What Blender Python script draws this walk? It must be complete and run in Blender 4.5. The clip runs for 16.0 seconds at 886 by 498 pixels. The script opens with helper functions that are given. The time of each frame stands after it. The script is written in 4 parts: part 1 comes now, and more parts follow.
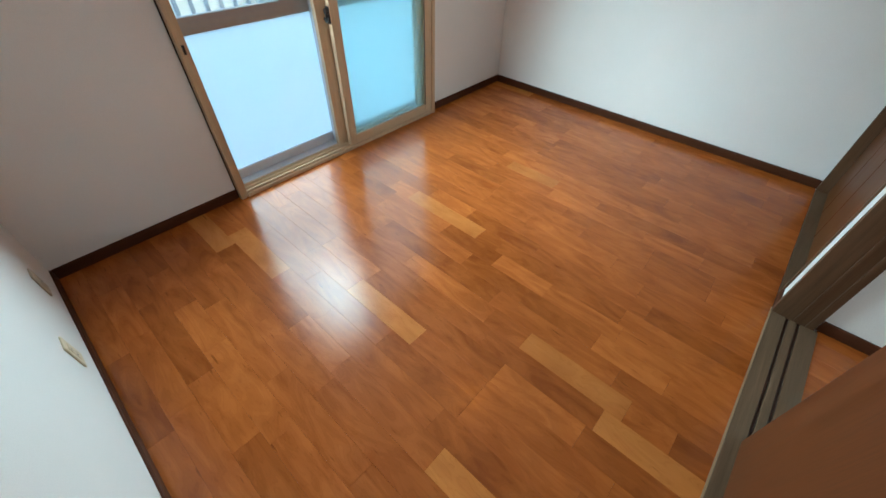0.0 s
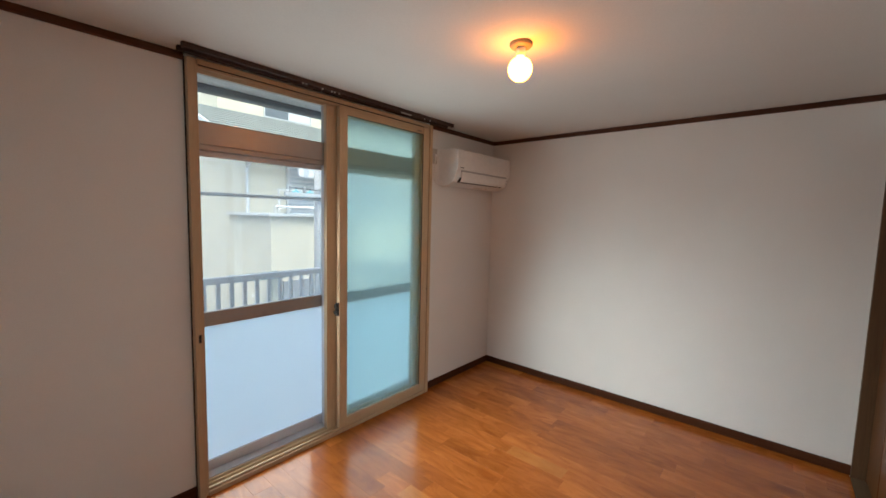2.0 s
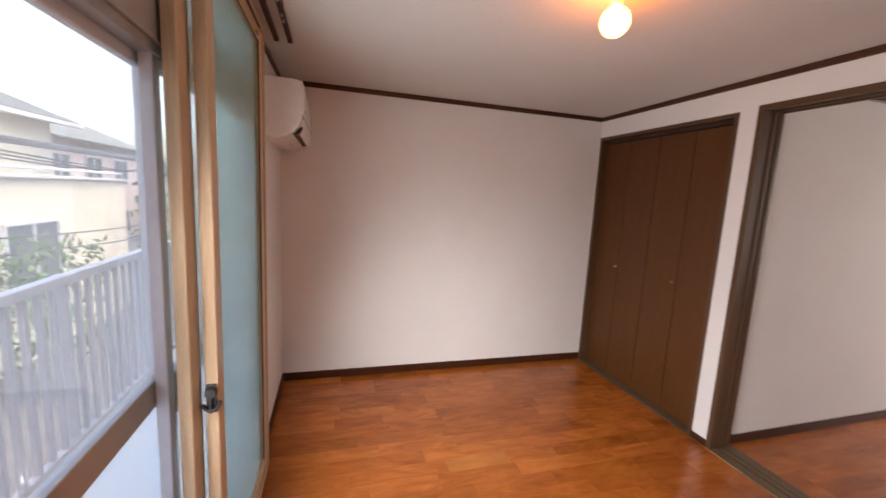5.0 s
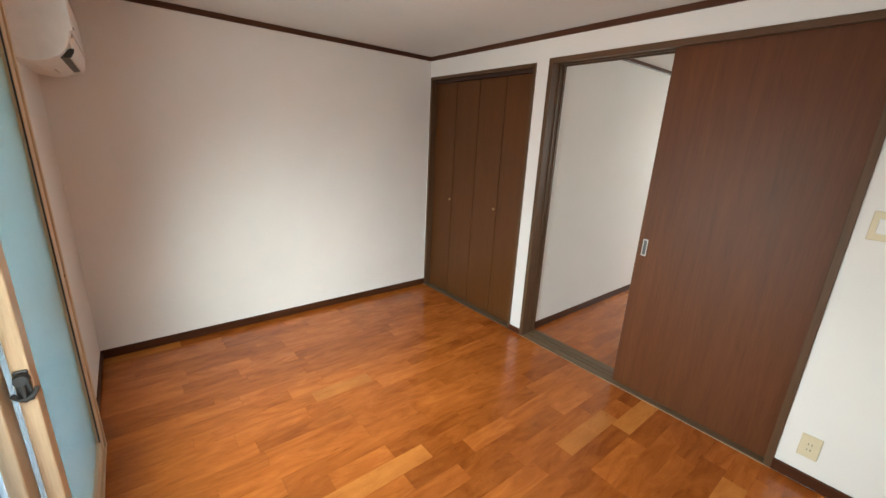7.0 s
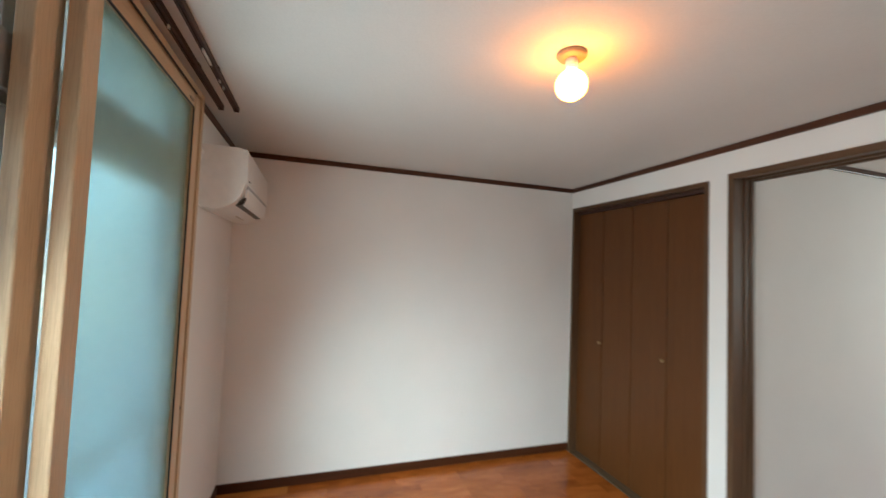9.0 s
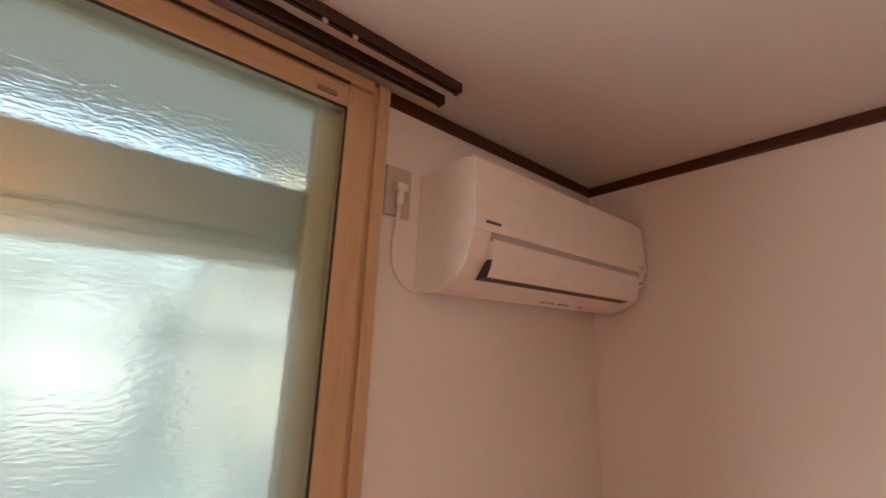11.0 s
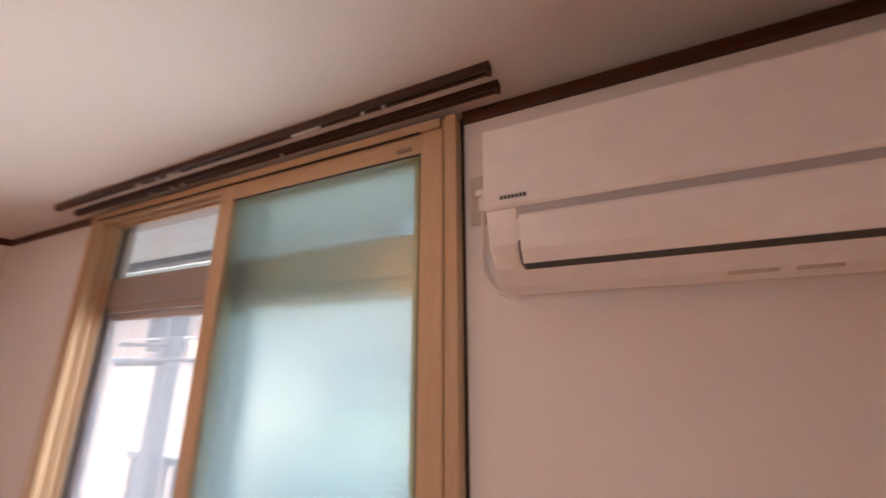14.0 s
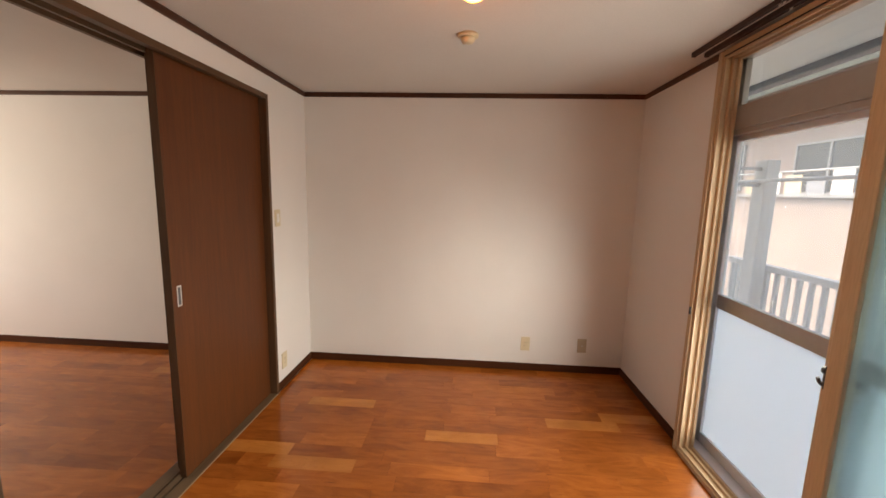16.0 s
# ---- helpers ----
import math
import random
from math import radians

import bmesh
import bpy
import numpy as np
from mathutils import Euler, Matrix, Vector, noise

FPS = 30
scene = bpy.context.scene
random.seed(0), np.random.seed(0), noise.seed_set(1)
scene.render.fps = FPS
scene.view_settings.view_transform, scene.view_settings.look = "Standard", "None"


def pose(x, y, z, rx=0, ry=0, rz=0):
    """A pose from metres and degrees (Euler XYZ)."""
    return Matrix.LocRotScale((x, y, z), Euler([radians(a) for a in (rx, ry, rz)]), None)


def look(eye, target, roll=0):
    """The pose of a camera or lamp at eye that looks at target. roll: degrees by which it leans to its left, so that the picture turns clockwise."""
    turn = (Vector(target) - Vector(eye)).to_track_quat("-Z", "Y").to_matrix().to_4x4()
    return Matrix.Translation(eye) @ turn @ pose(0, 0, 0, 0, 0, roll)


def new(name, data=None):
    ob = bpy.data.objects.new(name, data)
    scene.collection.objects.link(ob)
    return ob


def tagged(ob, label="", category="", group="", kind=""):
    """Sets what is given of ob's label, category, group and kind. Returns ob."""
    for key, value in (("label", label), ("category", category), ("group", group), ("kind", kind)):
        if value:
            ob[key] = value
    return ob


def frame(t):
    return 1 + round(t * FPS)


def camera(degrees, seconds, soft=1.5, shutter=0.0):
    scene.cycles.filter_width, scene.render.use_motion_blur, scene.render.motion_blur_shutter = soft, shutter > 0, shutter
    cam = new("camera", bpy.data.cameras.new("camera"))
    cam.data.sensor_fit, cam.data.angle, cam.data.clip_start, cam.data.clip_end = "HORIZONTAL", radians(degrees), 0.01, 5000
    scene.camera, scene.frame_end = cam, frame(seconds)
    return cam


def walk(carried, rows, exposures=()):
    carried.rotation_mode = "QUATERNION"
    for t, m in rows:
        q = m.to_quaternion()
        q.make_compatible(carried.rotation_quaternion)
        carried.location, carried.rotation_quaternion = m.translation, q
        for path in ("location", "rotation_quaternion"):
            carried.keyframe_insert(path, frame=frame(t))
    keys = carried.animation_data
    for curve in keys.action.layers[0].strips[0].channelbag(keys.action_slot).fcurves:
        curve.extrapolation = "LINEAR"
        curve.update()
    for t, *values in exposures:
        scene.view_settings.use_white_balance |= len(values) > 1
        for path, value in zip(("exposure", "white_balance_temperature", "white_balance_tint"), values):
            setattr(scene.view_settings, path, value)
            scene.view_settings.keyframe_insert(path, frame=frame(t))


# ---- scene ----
cam = camera(97.8, 16.0, shutter=0.3)
PATH = [
    (0, (0.324, 0.416, 1.424), (1.401, 1.367, 0.032), 1.4),
    (0.5, (0.299, 0.392, 1.448), (1.5, 1.456, 0.254), 1.4),
    (1, (0.276, 0.376, 1.471), (1.677, 1.605, 0.746), 1.5),
    (1.5, (0.255, 0.372, 1.463), (1.723, 1.672, 1.065), 1.5),
    (2, (0.293, 0.449, 1.464), (1.807, 1.744, 1.292), 1.4),
    (2.5, (0.421, 0.72, 1.484), (2.079, 1.832, 1.371), 1.8),
    (2.8, (0.494, 0.946, 1.467), (2.265, 1.87, 1.362), 2.0),
    (3, (0.535, 1.121, 1.455), (2.355, 1.944, 1.346), 2.1),
    (3.2, (0.554, 1.337, 1.476), (2.398, 2.103, 1.36), 2.3),
    (5.3, (0.533, 2.258, 1.462), (2.351, 1.481, 1.157), 2.9),
    (5.5, (0.506, 2.265, 1.466), (2.261, 1.36, 1.149), 2.8),
    (6, (0.463, 2.278, 1.48), (2.075, 1.142, 1.149), 2.9),
    (6.5, (0.434, 2.276, 1.476), (1.965, 1.059, 1.059), 3.0),
    (7, (0.428, 2.291, 1.493), (1.913, 1.071, 0.94), 2.8),
    (7.5, (0.436, 2.261, 1.483), (1.939, 1.063, 0.93), 2.8),
    (8, (0.435, 2.225, 1.482), (1.992, 1.074, 0.981), 2.7),
    (8.5, (0.484, 2.154, 1.472), (2.182, 1.126, 1.233), 2.1),
    (9, (0.726, 2.060, 1.482), (2.627, 1.441, 1.573), 2.2),
    (9.5, (1.058, 1.886, 1.521), (3.050, 1.891, 1.702), 1.9),
    (9.7, (1.235, 1.868, 1.538), (3.181, 2.268, 1.758), 2.2),
    (11.8, (2.583, 1.842, 1.651), (3.476, 3.565, 2.135), 2.0),
    (12, (2.66, 1.853, 1.658), (3.438, 3.617, 2.188), 2.0),
    (12.5, (2.772, 1.862, 1.672), (3.171, 3.733, 2.257), 1.7),
    (13, (2.764, 1.883, 1.661), (2.947, 3.779, 2.27), 1.9),
    (13.5, (2.78, 1.871, 1.627), (2.709, 3.773, 2.242), 1.3),
    (14, (2.92, 1.793, 1.592), (2.089, 3.532, 2.126), -0.0),
    (14.5, (3.022, 1.660, 1.572), (1.538, 2.966, 1.874), -1.0),
    (15, (3.073, 1.485, 1.468), (1.247, 2.272, 1.680), 1.4),
    (15.5, (3.082, 1.315, 1.469), (1.088, 1.394, 1.336), 1.4),
    (16, (3.072, 1.318, 1.440), (1.097, 1.188, 1.150), 1.4),
]
walk(cam, [(t, look(eye, target, roll)) for t, eye, target, roll in PATH],
     exposures=[(0.0, 3.12, 5200, -16), (1.0, 2.98, 5300, -15), (1.5, 2.88, 5400, -11), (2.0, 2.70, 6200, -3), (2.5, 2.67, 7550, 16), (3.0, 2.68, 7600, 19), (5.5, 3.03, 6650, 11), (6.0, 3.12, 6600, 4), (7.0, 3.25, 6350, -4),
                (8.5, 3.30, 6150, -7), (9.0, 3.13, 5850, -8), (9.7, 2.97, 6350, 0), (11.8, 3.10, 8500, 23), (12.1, 3.20, 8200, 21), (12.6, 3.62, 5950, 3), (13.5, 3.70, 6300, 7),
                (14.0, 3.34, 6900, 16), (14.5, 2.93, 6650, 9), (15.0, 2.68, 6250, 6), (15.5, 2.74, 7800, 14), (16.0, 2.85, 8000, 10)])
# ---- world, sun and exposure ----
world = bpy.data.worlds.new("overcast_sky")
scene.world = world
world.use_nodes = True
wn = world.node_tree.nodes
wn.clear()
sky = wn.new("ShaderNodeTexSky")
sky.sky_type, sky.sun_disc = "NISHITA", False
sky.sun_elevation, sky.sun_rotation = radians(76), radians(205)
sky.air_density, sky.dust_density, sky.ozone_density = 1.0, 6.0, 1.0
bg = wn.new("ShaderNodeBackground")
bg.inputs["Strength"].default_value = 0.135
wout = wn.new("ShaderNodeOutputWorld")
world.node_tree.links.new(sky.outputs[0], bg.inputs[0])
world.node_tree.links.new(bg.outputs[0], wout.inputs[0])
sun_data = bpy.data.lights.new("sun", "SUN")
sun_data.energy, sun_data.angle, sun_data.color = 0.5, radians(30), (1.0, 0.95, 0.88)
sun = new("sun", sun_data)
sun.matrix_world = pose(0, 0, 12, 14, 0, -25)
# daylight standing in the window's opening
for x, z, w, h, y, watts, color in ((1.28, 1.32, 0.60, 0.80, 2.650, 0.60, (0.97, 0.98, 1.0)), (1.28, 0.47, 0.60, 0.74, 2.650, 1.0, (0.95, 0.98, 1.0)), (2.13, 1.05, 0.66, 1.70, 2.545, 1.0, (0.90, 0.97, 1.0))):
    day_data = bpy.data.lights.new("window_daylight", "AREA")
    day_data.shape, day_data.size, day_data.size_y = "RECTANGLE", w, h
    day_data.energy, day_data.color, day_data.spread = watts, color, radians(160)
    new("window_daylight", day_data).matrix_world = pose(x, y, z, -90)
# the sky's light, which the eave lets in only downwards, to either side of the opening
for x, y, z, w, h, tilt, turn, watts, spread in ((1.22, 2.52, 1.56, 0.36, 0.34, -59, 54, 0.62, 69), (1.22, 2.52, 1.12, 0.36, 0.34, -59, 54, 0.46, 69), (1.36, 2.52, 1.56, 0.36, 0.34, -60, -43, 0.25, 68),
                                                 (1.36, 2.52, 1.12, 0.36, 0.34, -60, -43, 0.18, 68), (1.28, 2.44, 1.15, 0.62, 1.0, -64, 4, 0.74, 76)):
    day_data = bpy.data.lights.new("sky_daylight", "AREA")
    day_data.shape, day_data.size, day_data.size_y = "RECTANGLE", w, h
    day_data.energy, day_data.color, day_data.spread = watts, (0.97, 0.985, 1.0), radians(spread)
    new("sky_daylight", day_data).matrix_world = pose(x, y, z, tilt, 0, turn)
# the same for the next room, at an unseen window added to light it
day_data = bpy.data.lights.new("next_room_daylight", "AREA")
day_data.shape, day_data.size, day_data.size_y = "RECTANGLE", 1.38, 1.18
day_data.energy, day_data.color = 5.2, (1.0, 0.97, 0.93)
new("next_room_daylight", day_data).matrix_world = pose(1.1, -4.29, 1.4, 90, 0, 0)

# ---- room measures (metres) ----
RX, RY, CZ = 3.516, 2.588, 2.186       # east wall, window wall, ceiling
WT = 0.16                              # thickness of the outer wall
OX0, OX1, OY1 = -0.02, 2.19, -4.3      # the next room
WX0, WX1, WZ1 = 0.905, 2.598, 2.172    # window hole
OWX = 0.826                            # west edge of the outer window
DX0, DX1, DZ1 = 0.575, 2.193, 2.03     # sliding door frame, outer
KX0, KX1, KZ1 = 2.30, 3.502, 2.015     # closet frame, outer
CWT = 0.14                             # thickness of the closet wall


# ---- materials ----
def mat(name):
    m = bpy.data.materials.new(name)
    m.use_nodes = True
    nt = m.node_tree
    return m, nt, nt.nodes["Principled BSDF"]


def node(nt, kind, **inputs):
    n = nt.nodes.new(kind)
    for k, v in inputs.items():
        n.inputs[k.replace("_", " ")].default_value = v
    return n


def ramp(nt, fac, stops):
    r = nt.nodes.new("ShaderNodeValToRGB")
    while len(r.color_ramp.elements) < len(stops):
        r.color_ramp.elements.new(0.5)
    for e, (p, c) in zip(r.color_ramp.elements, stops):
        e.position, e.color = p, (*c, 1)
    nt.links.new(fac, r.inputs[0])
    return r.outputs[0]


def mapped(nt, scale, coord="Object"):
    tc = nt.nodes.new("ShaderNodeTexCoord")
    mp = nt.nodes.new("ShaderNodeMapping")
    mp.inputs["Scale"].default_value = scale
    nt.links.new(tc.outputs[coord], mp.inputs[0])
    return mp.outputs[0]


def bumped(nt, bsdf, height, strength, distance=0.002):
    b = node(nt, "ShaderNodeBump", Strength=strength, Distance=distance)
    nt.links.new(height, b.inputs["Height"])
    nt.links.new(b.outputs[0], bsdf.inputs["Normal"])


def mixed(nt, a, b, fac, mode="MIX"):
    """Mix of two colours (sockets or triples); fac a socket or a number."""
    m = nt.nodes.new("ShaderNodeMix")
    m.data_type, m.blend_type = "RGBA", mode
    for sock, v in ((m.inputs[0], fac), (m.inputs[6], a), (m.inputs[7], b)):
        if isinstance(v, (int, float)):
            sock.default_value = v
        elif isinstance(v, tuple):
            sock.default_value = (*v, 1)
        else:
            nt.links.new(v, sock)
    return m.outputs[2]


def plaster(name, color, grain=260.0, strength=0.25, rough=0.75, stain=0.04):
    """Embossed vinyl wallpaper or render: fine grain, faint broad mottling."""
    m, nt, b = mat(name)
    v = mapped(nt, (1, 1, 1))
    fine = node(nt, "ShaderNodeTexNoise", Scale=grain, Detail=3.0, Roughness=0.6)
    broad = node(nt, "ShaderNodeTexNoise", Scale=1.7, Detail=4.0)
    nt.links.new(v, fine.inputs["Vector"]), nt.links.new(v, broad.inputs["Vector"])
    dark = tuple(c * (1 - stain) for c in color)
    c1 = ramp(nt, broad.outputs[0], [(0.35, dark), (0.65, color)])
    c2 = ramp(nt, fine.outputs[0], [(0.3, (0.95, 0.95, 0.95)), (0.6, (1, 1, 1))])
    nt.links.new(mixed(nt, c1, c2, 1.0, "MULTIPLY"), b.inputs["Base Color"])
    b.inputs["Roughness"].default_value = rough
    bumped(nt, b, fine.outputs[0], strength, 0.0008)
    return m


def wood(name, dark, light, along="z", rough=0.4, scale=1.0, contrast=(0.3, 0.7), coat=0.0, vary=0.0, bump=0.12, spec=0.25):
    """Wood with the grain along one axis; vary: spread of tone from piece to piece."""
    m, nt, b = mat(name)
    k = {"x": (1.2, 22, 22), "y": (22, 1.2, 22), "z": (22, 22, 1.2)}[along]
    v = mapped(nt, tuple(c * scale for c in k))
    info = nt.nodes.new("ShaderNodeObjectInfo")
    shift = nt.nodes.new("ShaderNodeVectorMath")
    shift.operation = "SCALE"
    comb = nt.nodes.new("ShaderNodeCombineXYZ")
    for i in range(3):
        nt.links.new(info.outputs["Random"], comb.inputs[i])
    nt.links.new(comb.outputs[0], shift.inputs[0])
    shift.inputs["Scale"].default_value = 57.0
    add = nt.nodes.new("ShaderNodeVectorMath")
    nt.links.new(v, add.inputs[0]), nt.links.new(shift.outputs[0], add.inputs[1])
    g1 = node(nt, "ShaderNodeTexNoise", Scale=1.0, Detail=6.0, Roughness=0.62, Distortion=0.7)
    g2 = node(nt, "ShaderNodeTexNoise", Scale=7.0, Detail=3.0, Roughness=0.7)
    nt.links.new(add.outputs[0], g1.inputs["Vector"]), nt.links.new(add.outputs[0], g2.inputs["Vector"])
    c = ramp(nt, g1.outputs[0], [(contrast[0], dark), (contrast[1], light)])
    pores = ramp(nt, g2.outputs[0], [(0.35, (0.8, 0.8, 0.8)), (0.55, (1, 1, 1))])
    c = mixed(nt, c, pores, 0.6, "MULTIPLY")
    if vary:
        tone = ramp(nt, info.outputs["Random"], [(0.0, (1 - vary, 1 - vary * 1.15, 1 - vary * 1.3)), (0.5, (1, 1, 1)), (0.8, (1 + vary * 0.5, 1 + vary * 0.6, 1 + vary * 0.6)), (1.0, (1 + vary * 1.3, 1 + vary * 1.8, 1 + vary * 2.0))])
        c = mixed(nt, c, tone, 1.0, "MULTIPLY")
    nt.links.new(c, b.inputs["Base Color"])
    r = nt.nodes.new("ShaderNodeMapRange")
    r.inputs["To Min"].default_value, r.inputs["To Max"].default_value = rough * 0.85, rough * 1.2
    nt.links.new(g1.outputs[0], r.inputs["Value"])
    nt.links.new(r.outputs[0], b.inputs["Roughness"])
    b.inputs["Coat Weight"].default_value = coat
    b.inputs["Coat Roughness"].default_value = 0.18
    b.inputs["Specular IOR Level"].default_value = spec
    bumped(nt, b, g2.outputs[0], bump, 0.0006)
    return m


def cherry(name, dark, light, vary):
    """Lacquered cherry flooring: wavy figure along y, soft blotches, few dark flecks, tone varied from strip to strip."""
    m, nt, b = mat(name)
    info = nt.nodes.new("ShaderNodeObjectInfo")
    comb = nt.nodes.new("ShaderNodeCombineXYZ")
    for i in range(3):
        nt.links.new(info.outputs["Random"], comb.inputs[i])
    shift = nt.nodes.new("ShaderNodeVectorMath")
    shift.operation = "SCALE"
    shift.inputs["Scale"].default_value = 83.0
    nt.links.new(comb.outputs[0], shift.inputs[0])

    def field(scale, **kw):
        add = nt.nodes.new("ShaderNodeVectorMath")
        nt.links.new(mapped(nt, scale), add.inputs[0]), nt.links.new(shift.outputs[0], add.inputs[1])
        n = node(nt, "ShaderNodeTexNoise", **kw)
        nt.links.new(add.outputs[0], n.inputs["Vector"])
        return n.outputs[0]

    figure = field((11, 2.6, 11), Scale=1.0, Detail=3.0, Roughness=0.5, Distortion=2.2)
    blotch = field((7, 5, 7), Scale=1.0, Detail=2.0)
    fleck = field((95, 9, 95), Scale=1.0, Detail=2.0, Roughness=0.5)
    fine = field((240, 14, 240), Scale=1.0, Detail=2.0)
    arches = nt.nodes.new("ShaderNodeMath")
    arches.operation = "PINGPONG"
    arches.inputs[1].default_value = 0.055
    nt.links.new(figure, arches.inputs[0])
    rings = nt.nodes.new("ShaderNodeMapRange")
    rings.inputs["From Max"].default_value = 0.055
    nt.links.new(arches.outputs[0], rings.inputs["Value"])
    c = ramp(nt, figure, [(0.25, dark), (0.7, light)])
    c = mixed(nt, c, ramp(nt, rings.outputs[0], [(0.0, (0.82, 0.78, 0.74)), (0.35, (1, 1, 1))]), 0.45, "MULTIPLY")
    c = mixed(nt, c, ramp(nt, blotch, [(0.3, (0.88, 0.86, 0.84)), (0.65, (1.05, 1.06, 1.06))]), 1.0, "MULTIPLY")
    c = mixed(nt, c, ramp(nt, fleck, [(0.22, (0.5, 0.45, 0.42)), (0.31, (1, 1, 1))]), 0.85, "MULTIPLY")
    c = mixed(nt, c, ramp(nt, fine, [(0.3, (0.96, 0.955, 0.95)), (0.6, (1, 1, 1))]), 1.0, "MULTIPLY")
    v = vary
    tone = ramp(nt, info.outputs["Random"], [(0.0, (1 - v, 1 - v * 1.15, 1 - v * 1.3)), (0.5, (1, 1, 1)), (0.8, (1 + v * 0.5, 1 + v * 0.6, 1 + v * 0.6)), (1.0, (1 + v * 1.2, 1 + v * 1.6, 1 + v * 1.8))])
    nt.links.new(mixed(nt, c, tone, 1.0, "MULTIPLY"), b.inputs["Base Color"])
    r = nt.nodes.new("ShaderNodeMapRange")
    r.inputs["To Min"].default_value, r.inputs["To Max"].default_value = 0.17, 0.24
    nt.links.new(blotch, r.inputs["Value"])
    nt.links.new(r.outputs[0], b.inputs["Roughness"])
    b.inputs["Specular IOR Level"].default_value = 0.36
    bumped(nt, b, blotch, 0.06, 0.0012)
    return m


def plain(name, color, rough=0.5, metal=0.0, spread=0.06, scale=30.0, bump=0.05):
    """Plastic, paint or metal with slight unevenness in tone and gloss."""
    m, nt, b = mat(name)
    n = node(nt, "ShaderNodeTexNoise", Scale=scale, Detail=4.0)
    nt.links.new(mapped(nt, (1, 1, 1)), n.inputs["Vector"])
    nt.links.new(ramp(nt, n.outputs[0], [(0.3, tuple(c * (1 - spread) for c in color)), (0.7, color)]), b.inputs["Base Color"])
    b.inputs["Roughness"].default_value, b.inputs["Metallic"].default_value = rough, metal
    bumped(nt, b, n.outputs[0], bump, 0.0005)
    return m


def glass(name, color, rough, ripple=0.0, ripple_scale=90.0, milky=0.0, ior=1.45):
    m, nt, b = mat(name)
    b.inputs["Base Color"].default_value = (*color, 1)
    b.inputs["Transmission Weight"].default_value = 1.0
    b.inputs["Roughness"].default_value = rough
    b.inputs["IOR"].default_value = ior
    if ripple:
        n = node(nt, "ShaderNodeTexNoise", Scale=ripple_scale, Detail=3.0)
        nt.links.new(mapped(nt, (0.5, 1, 1.3)), n.inputs["Vector"])
        bumped(nt, b, n.outputs[0], ripple, 0.004)
    if milky:
        tr = node(nt, "ShaderNodeBsdfTranslucent")
        tr.inputs["Color"].default_value = (*color, 1)
        mx = node(nt, "ShaderNodeMixShader")
        mx.inputs[0].default_value = milky
        nt.links.new(b.outputs[0], mx.inputs[1])
        nt.links.new(tr.outputs[0], mx.inputs[2])
        nt.links.new(mx.outputs[0], [n for n in nt.nodes if n.type == "OUTPUT_MATERIAL"][0].inputs[0])
    return m


def thin_glass(name, color, film):
    """A clear pane: straight through, with a surface gloss and a thin translucent film that whitens it for glare and
    dust.
    """
    m, nt, b = mat(name)
    clear = node(nt, "ShaderNodeBsdfTransparent", Color=(*color, 1))
    shine = node(nt, "ShaderNodeBsdfGlossy", Color=(1, 1, 1, 1), Roughness=0.02)
    dust = node(nt, "ShaderNodeBsdfTranslucent", Color=(0.9, 0.92, 0.93, 1))
    n = node(nt, "ShaderNodeTexNoise", Scale=3.0, Detail=5.0)
    nt.links.new(mapped(nt, (1, 1, 0.6)), n.inputs["Vector"])
    amount = nt.nodes.new("ShaderNodeMapRange")
    amount.inputs["To Min"].default_value, amount.inputs["To Max"].default_value = film * 0.6, film * 1.4
    nt.links.new(n.outputs[0], amount.inputs["Value"])
    dusty, glossy = nt.nodes.new("ShaderNodeMixShader"), nt.nodes.new("ShaderNodeMixShader")
    weight = nt.nodes.new("ShaderNodeLayerWeight")
    steep = nt.nodes.new("ShaderNodeMath")
    steep.operation = "POWER"
    steep.inputs[1].default_value = 5.0
    nt.links.new(weight.outputs["Facing"], steep.inputs[0])
    fres = nt.nodes.new("ShaderNodeMapRange")
    fres.inputs["To Min"].default_value, fres.inputs["To Max"].default_value = 0.03, 0.9
    nt.links.new(steep.outputs[0], fres.inputs["Value"])
    for sock, out_sock in ((dusty.inputs[0], amount.outputs[0]), (dusty.inputs[1], clear.outputs[0]), (dusty.inputs[2], dust.outputs[0]),
                           (glossy.inputs[0], fres.outputs[0]), (glossy.inputs[1], dusty.outputs[0]), (glossy.inputs[2], shine.outputs[0])):
        nt.links.new(out_sock, sock)
    nt.links.new(glossy.outputs[0], [o for o in nt.nodes if o.type == "OUTPUT_MATERIAL"][0].inputs[0])
    return m


def glowing(name, color, strength):
    m, nt, b = mat(name)
    b.inputs["Base Color"].default_value = (0.9, 0.88, 0.82, 1)
    b.inputs["Emission Color"].default_value = (*color, 1)
    b.inputs["Emission Strength"].default_value = strength
    return m


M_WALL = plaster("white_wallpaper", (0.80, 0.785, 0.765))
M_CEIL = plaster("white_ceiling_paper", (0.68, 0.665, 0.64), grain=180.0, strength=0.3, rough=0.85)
M_TRIM = wood("brown_door_frame", (0.080, 0.042, 0.021), (0.125, 0.068, 0.036), "z", 0.45)
M_FRAMEX = wood("brown_door_frame_x", (0.080, 0.042, 0.021), (0.125, 0.068, 0.036), "x", 0.45)
M_TRIMX = wood("dark_stained_trim_x", (0.050, 0.018, 0.0095), (0.095, 0.036, 0.018), "x", 0.4)
M_TRIMY = wood("dark_stained_trim_y", (0.050, 0.018, 0.0095), (0.095, 0.036, 0.018), "y", 0.4)
M_BASEX = wood("brown_skirting_x", (0.046, 0.0145, 0.0065), (0.082, 0.029, 0.013), "x", 0.45, spec=0.12)
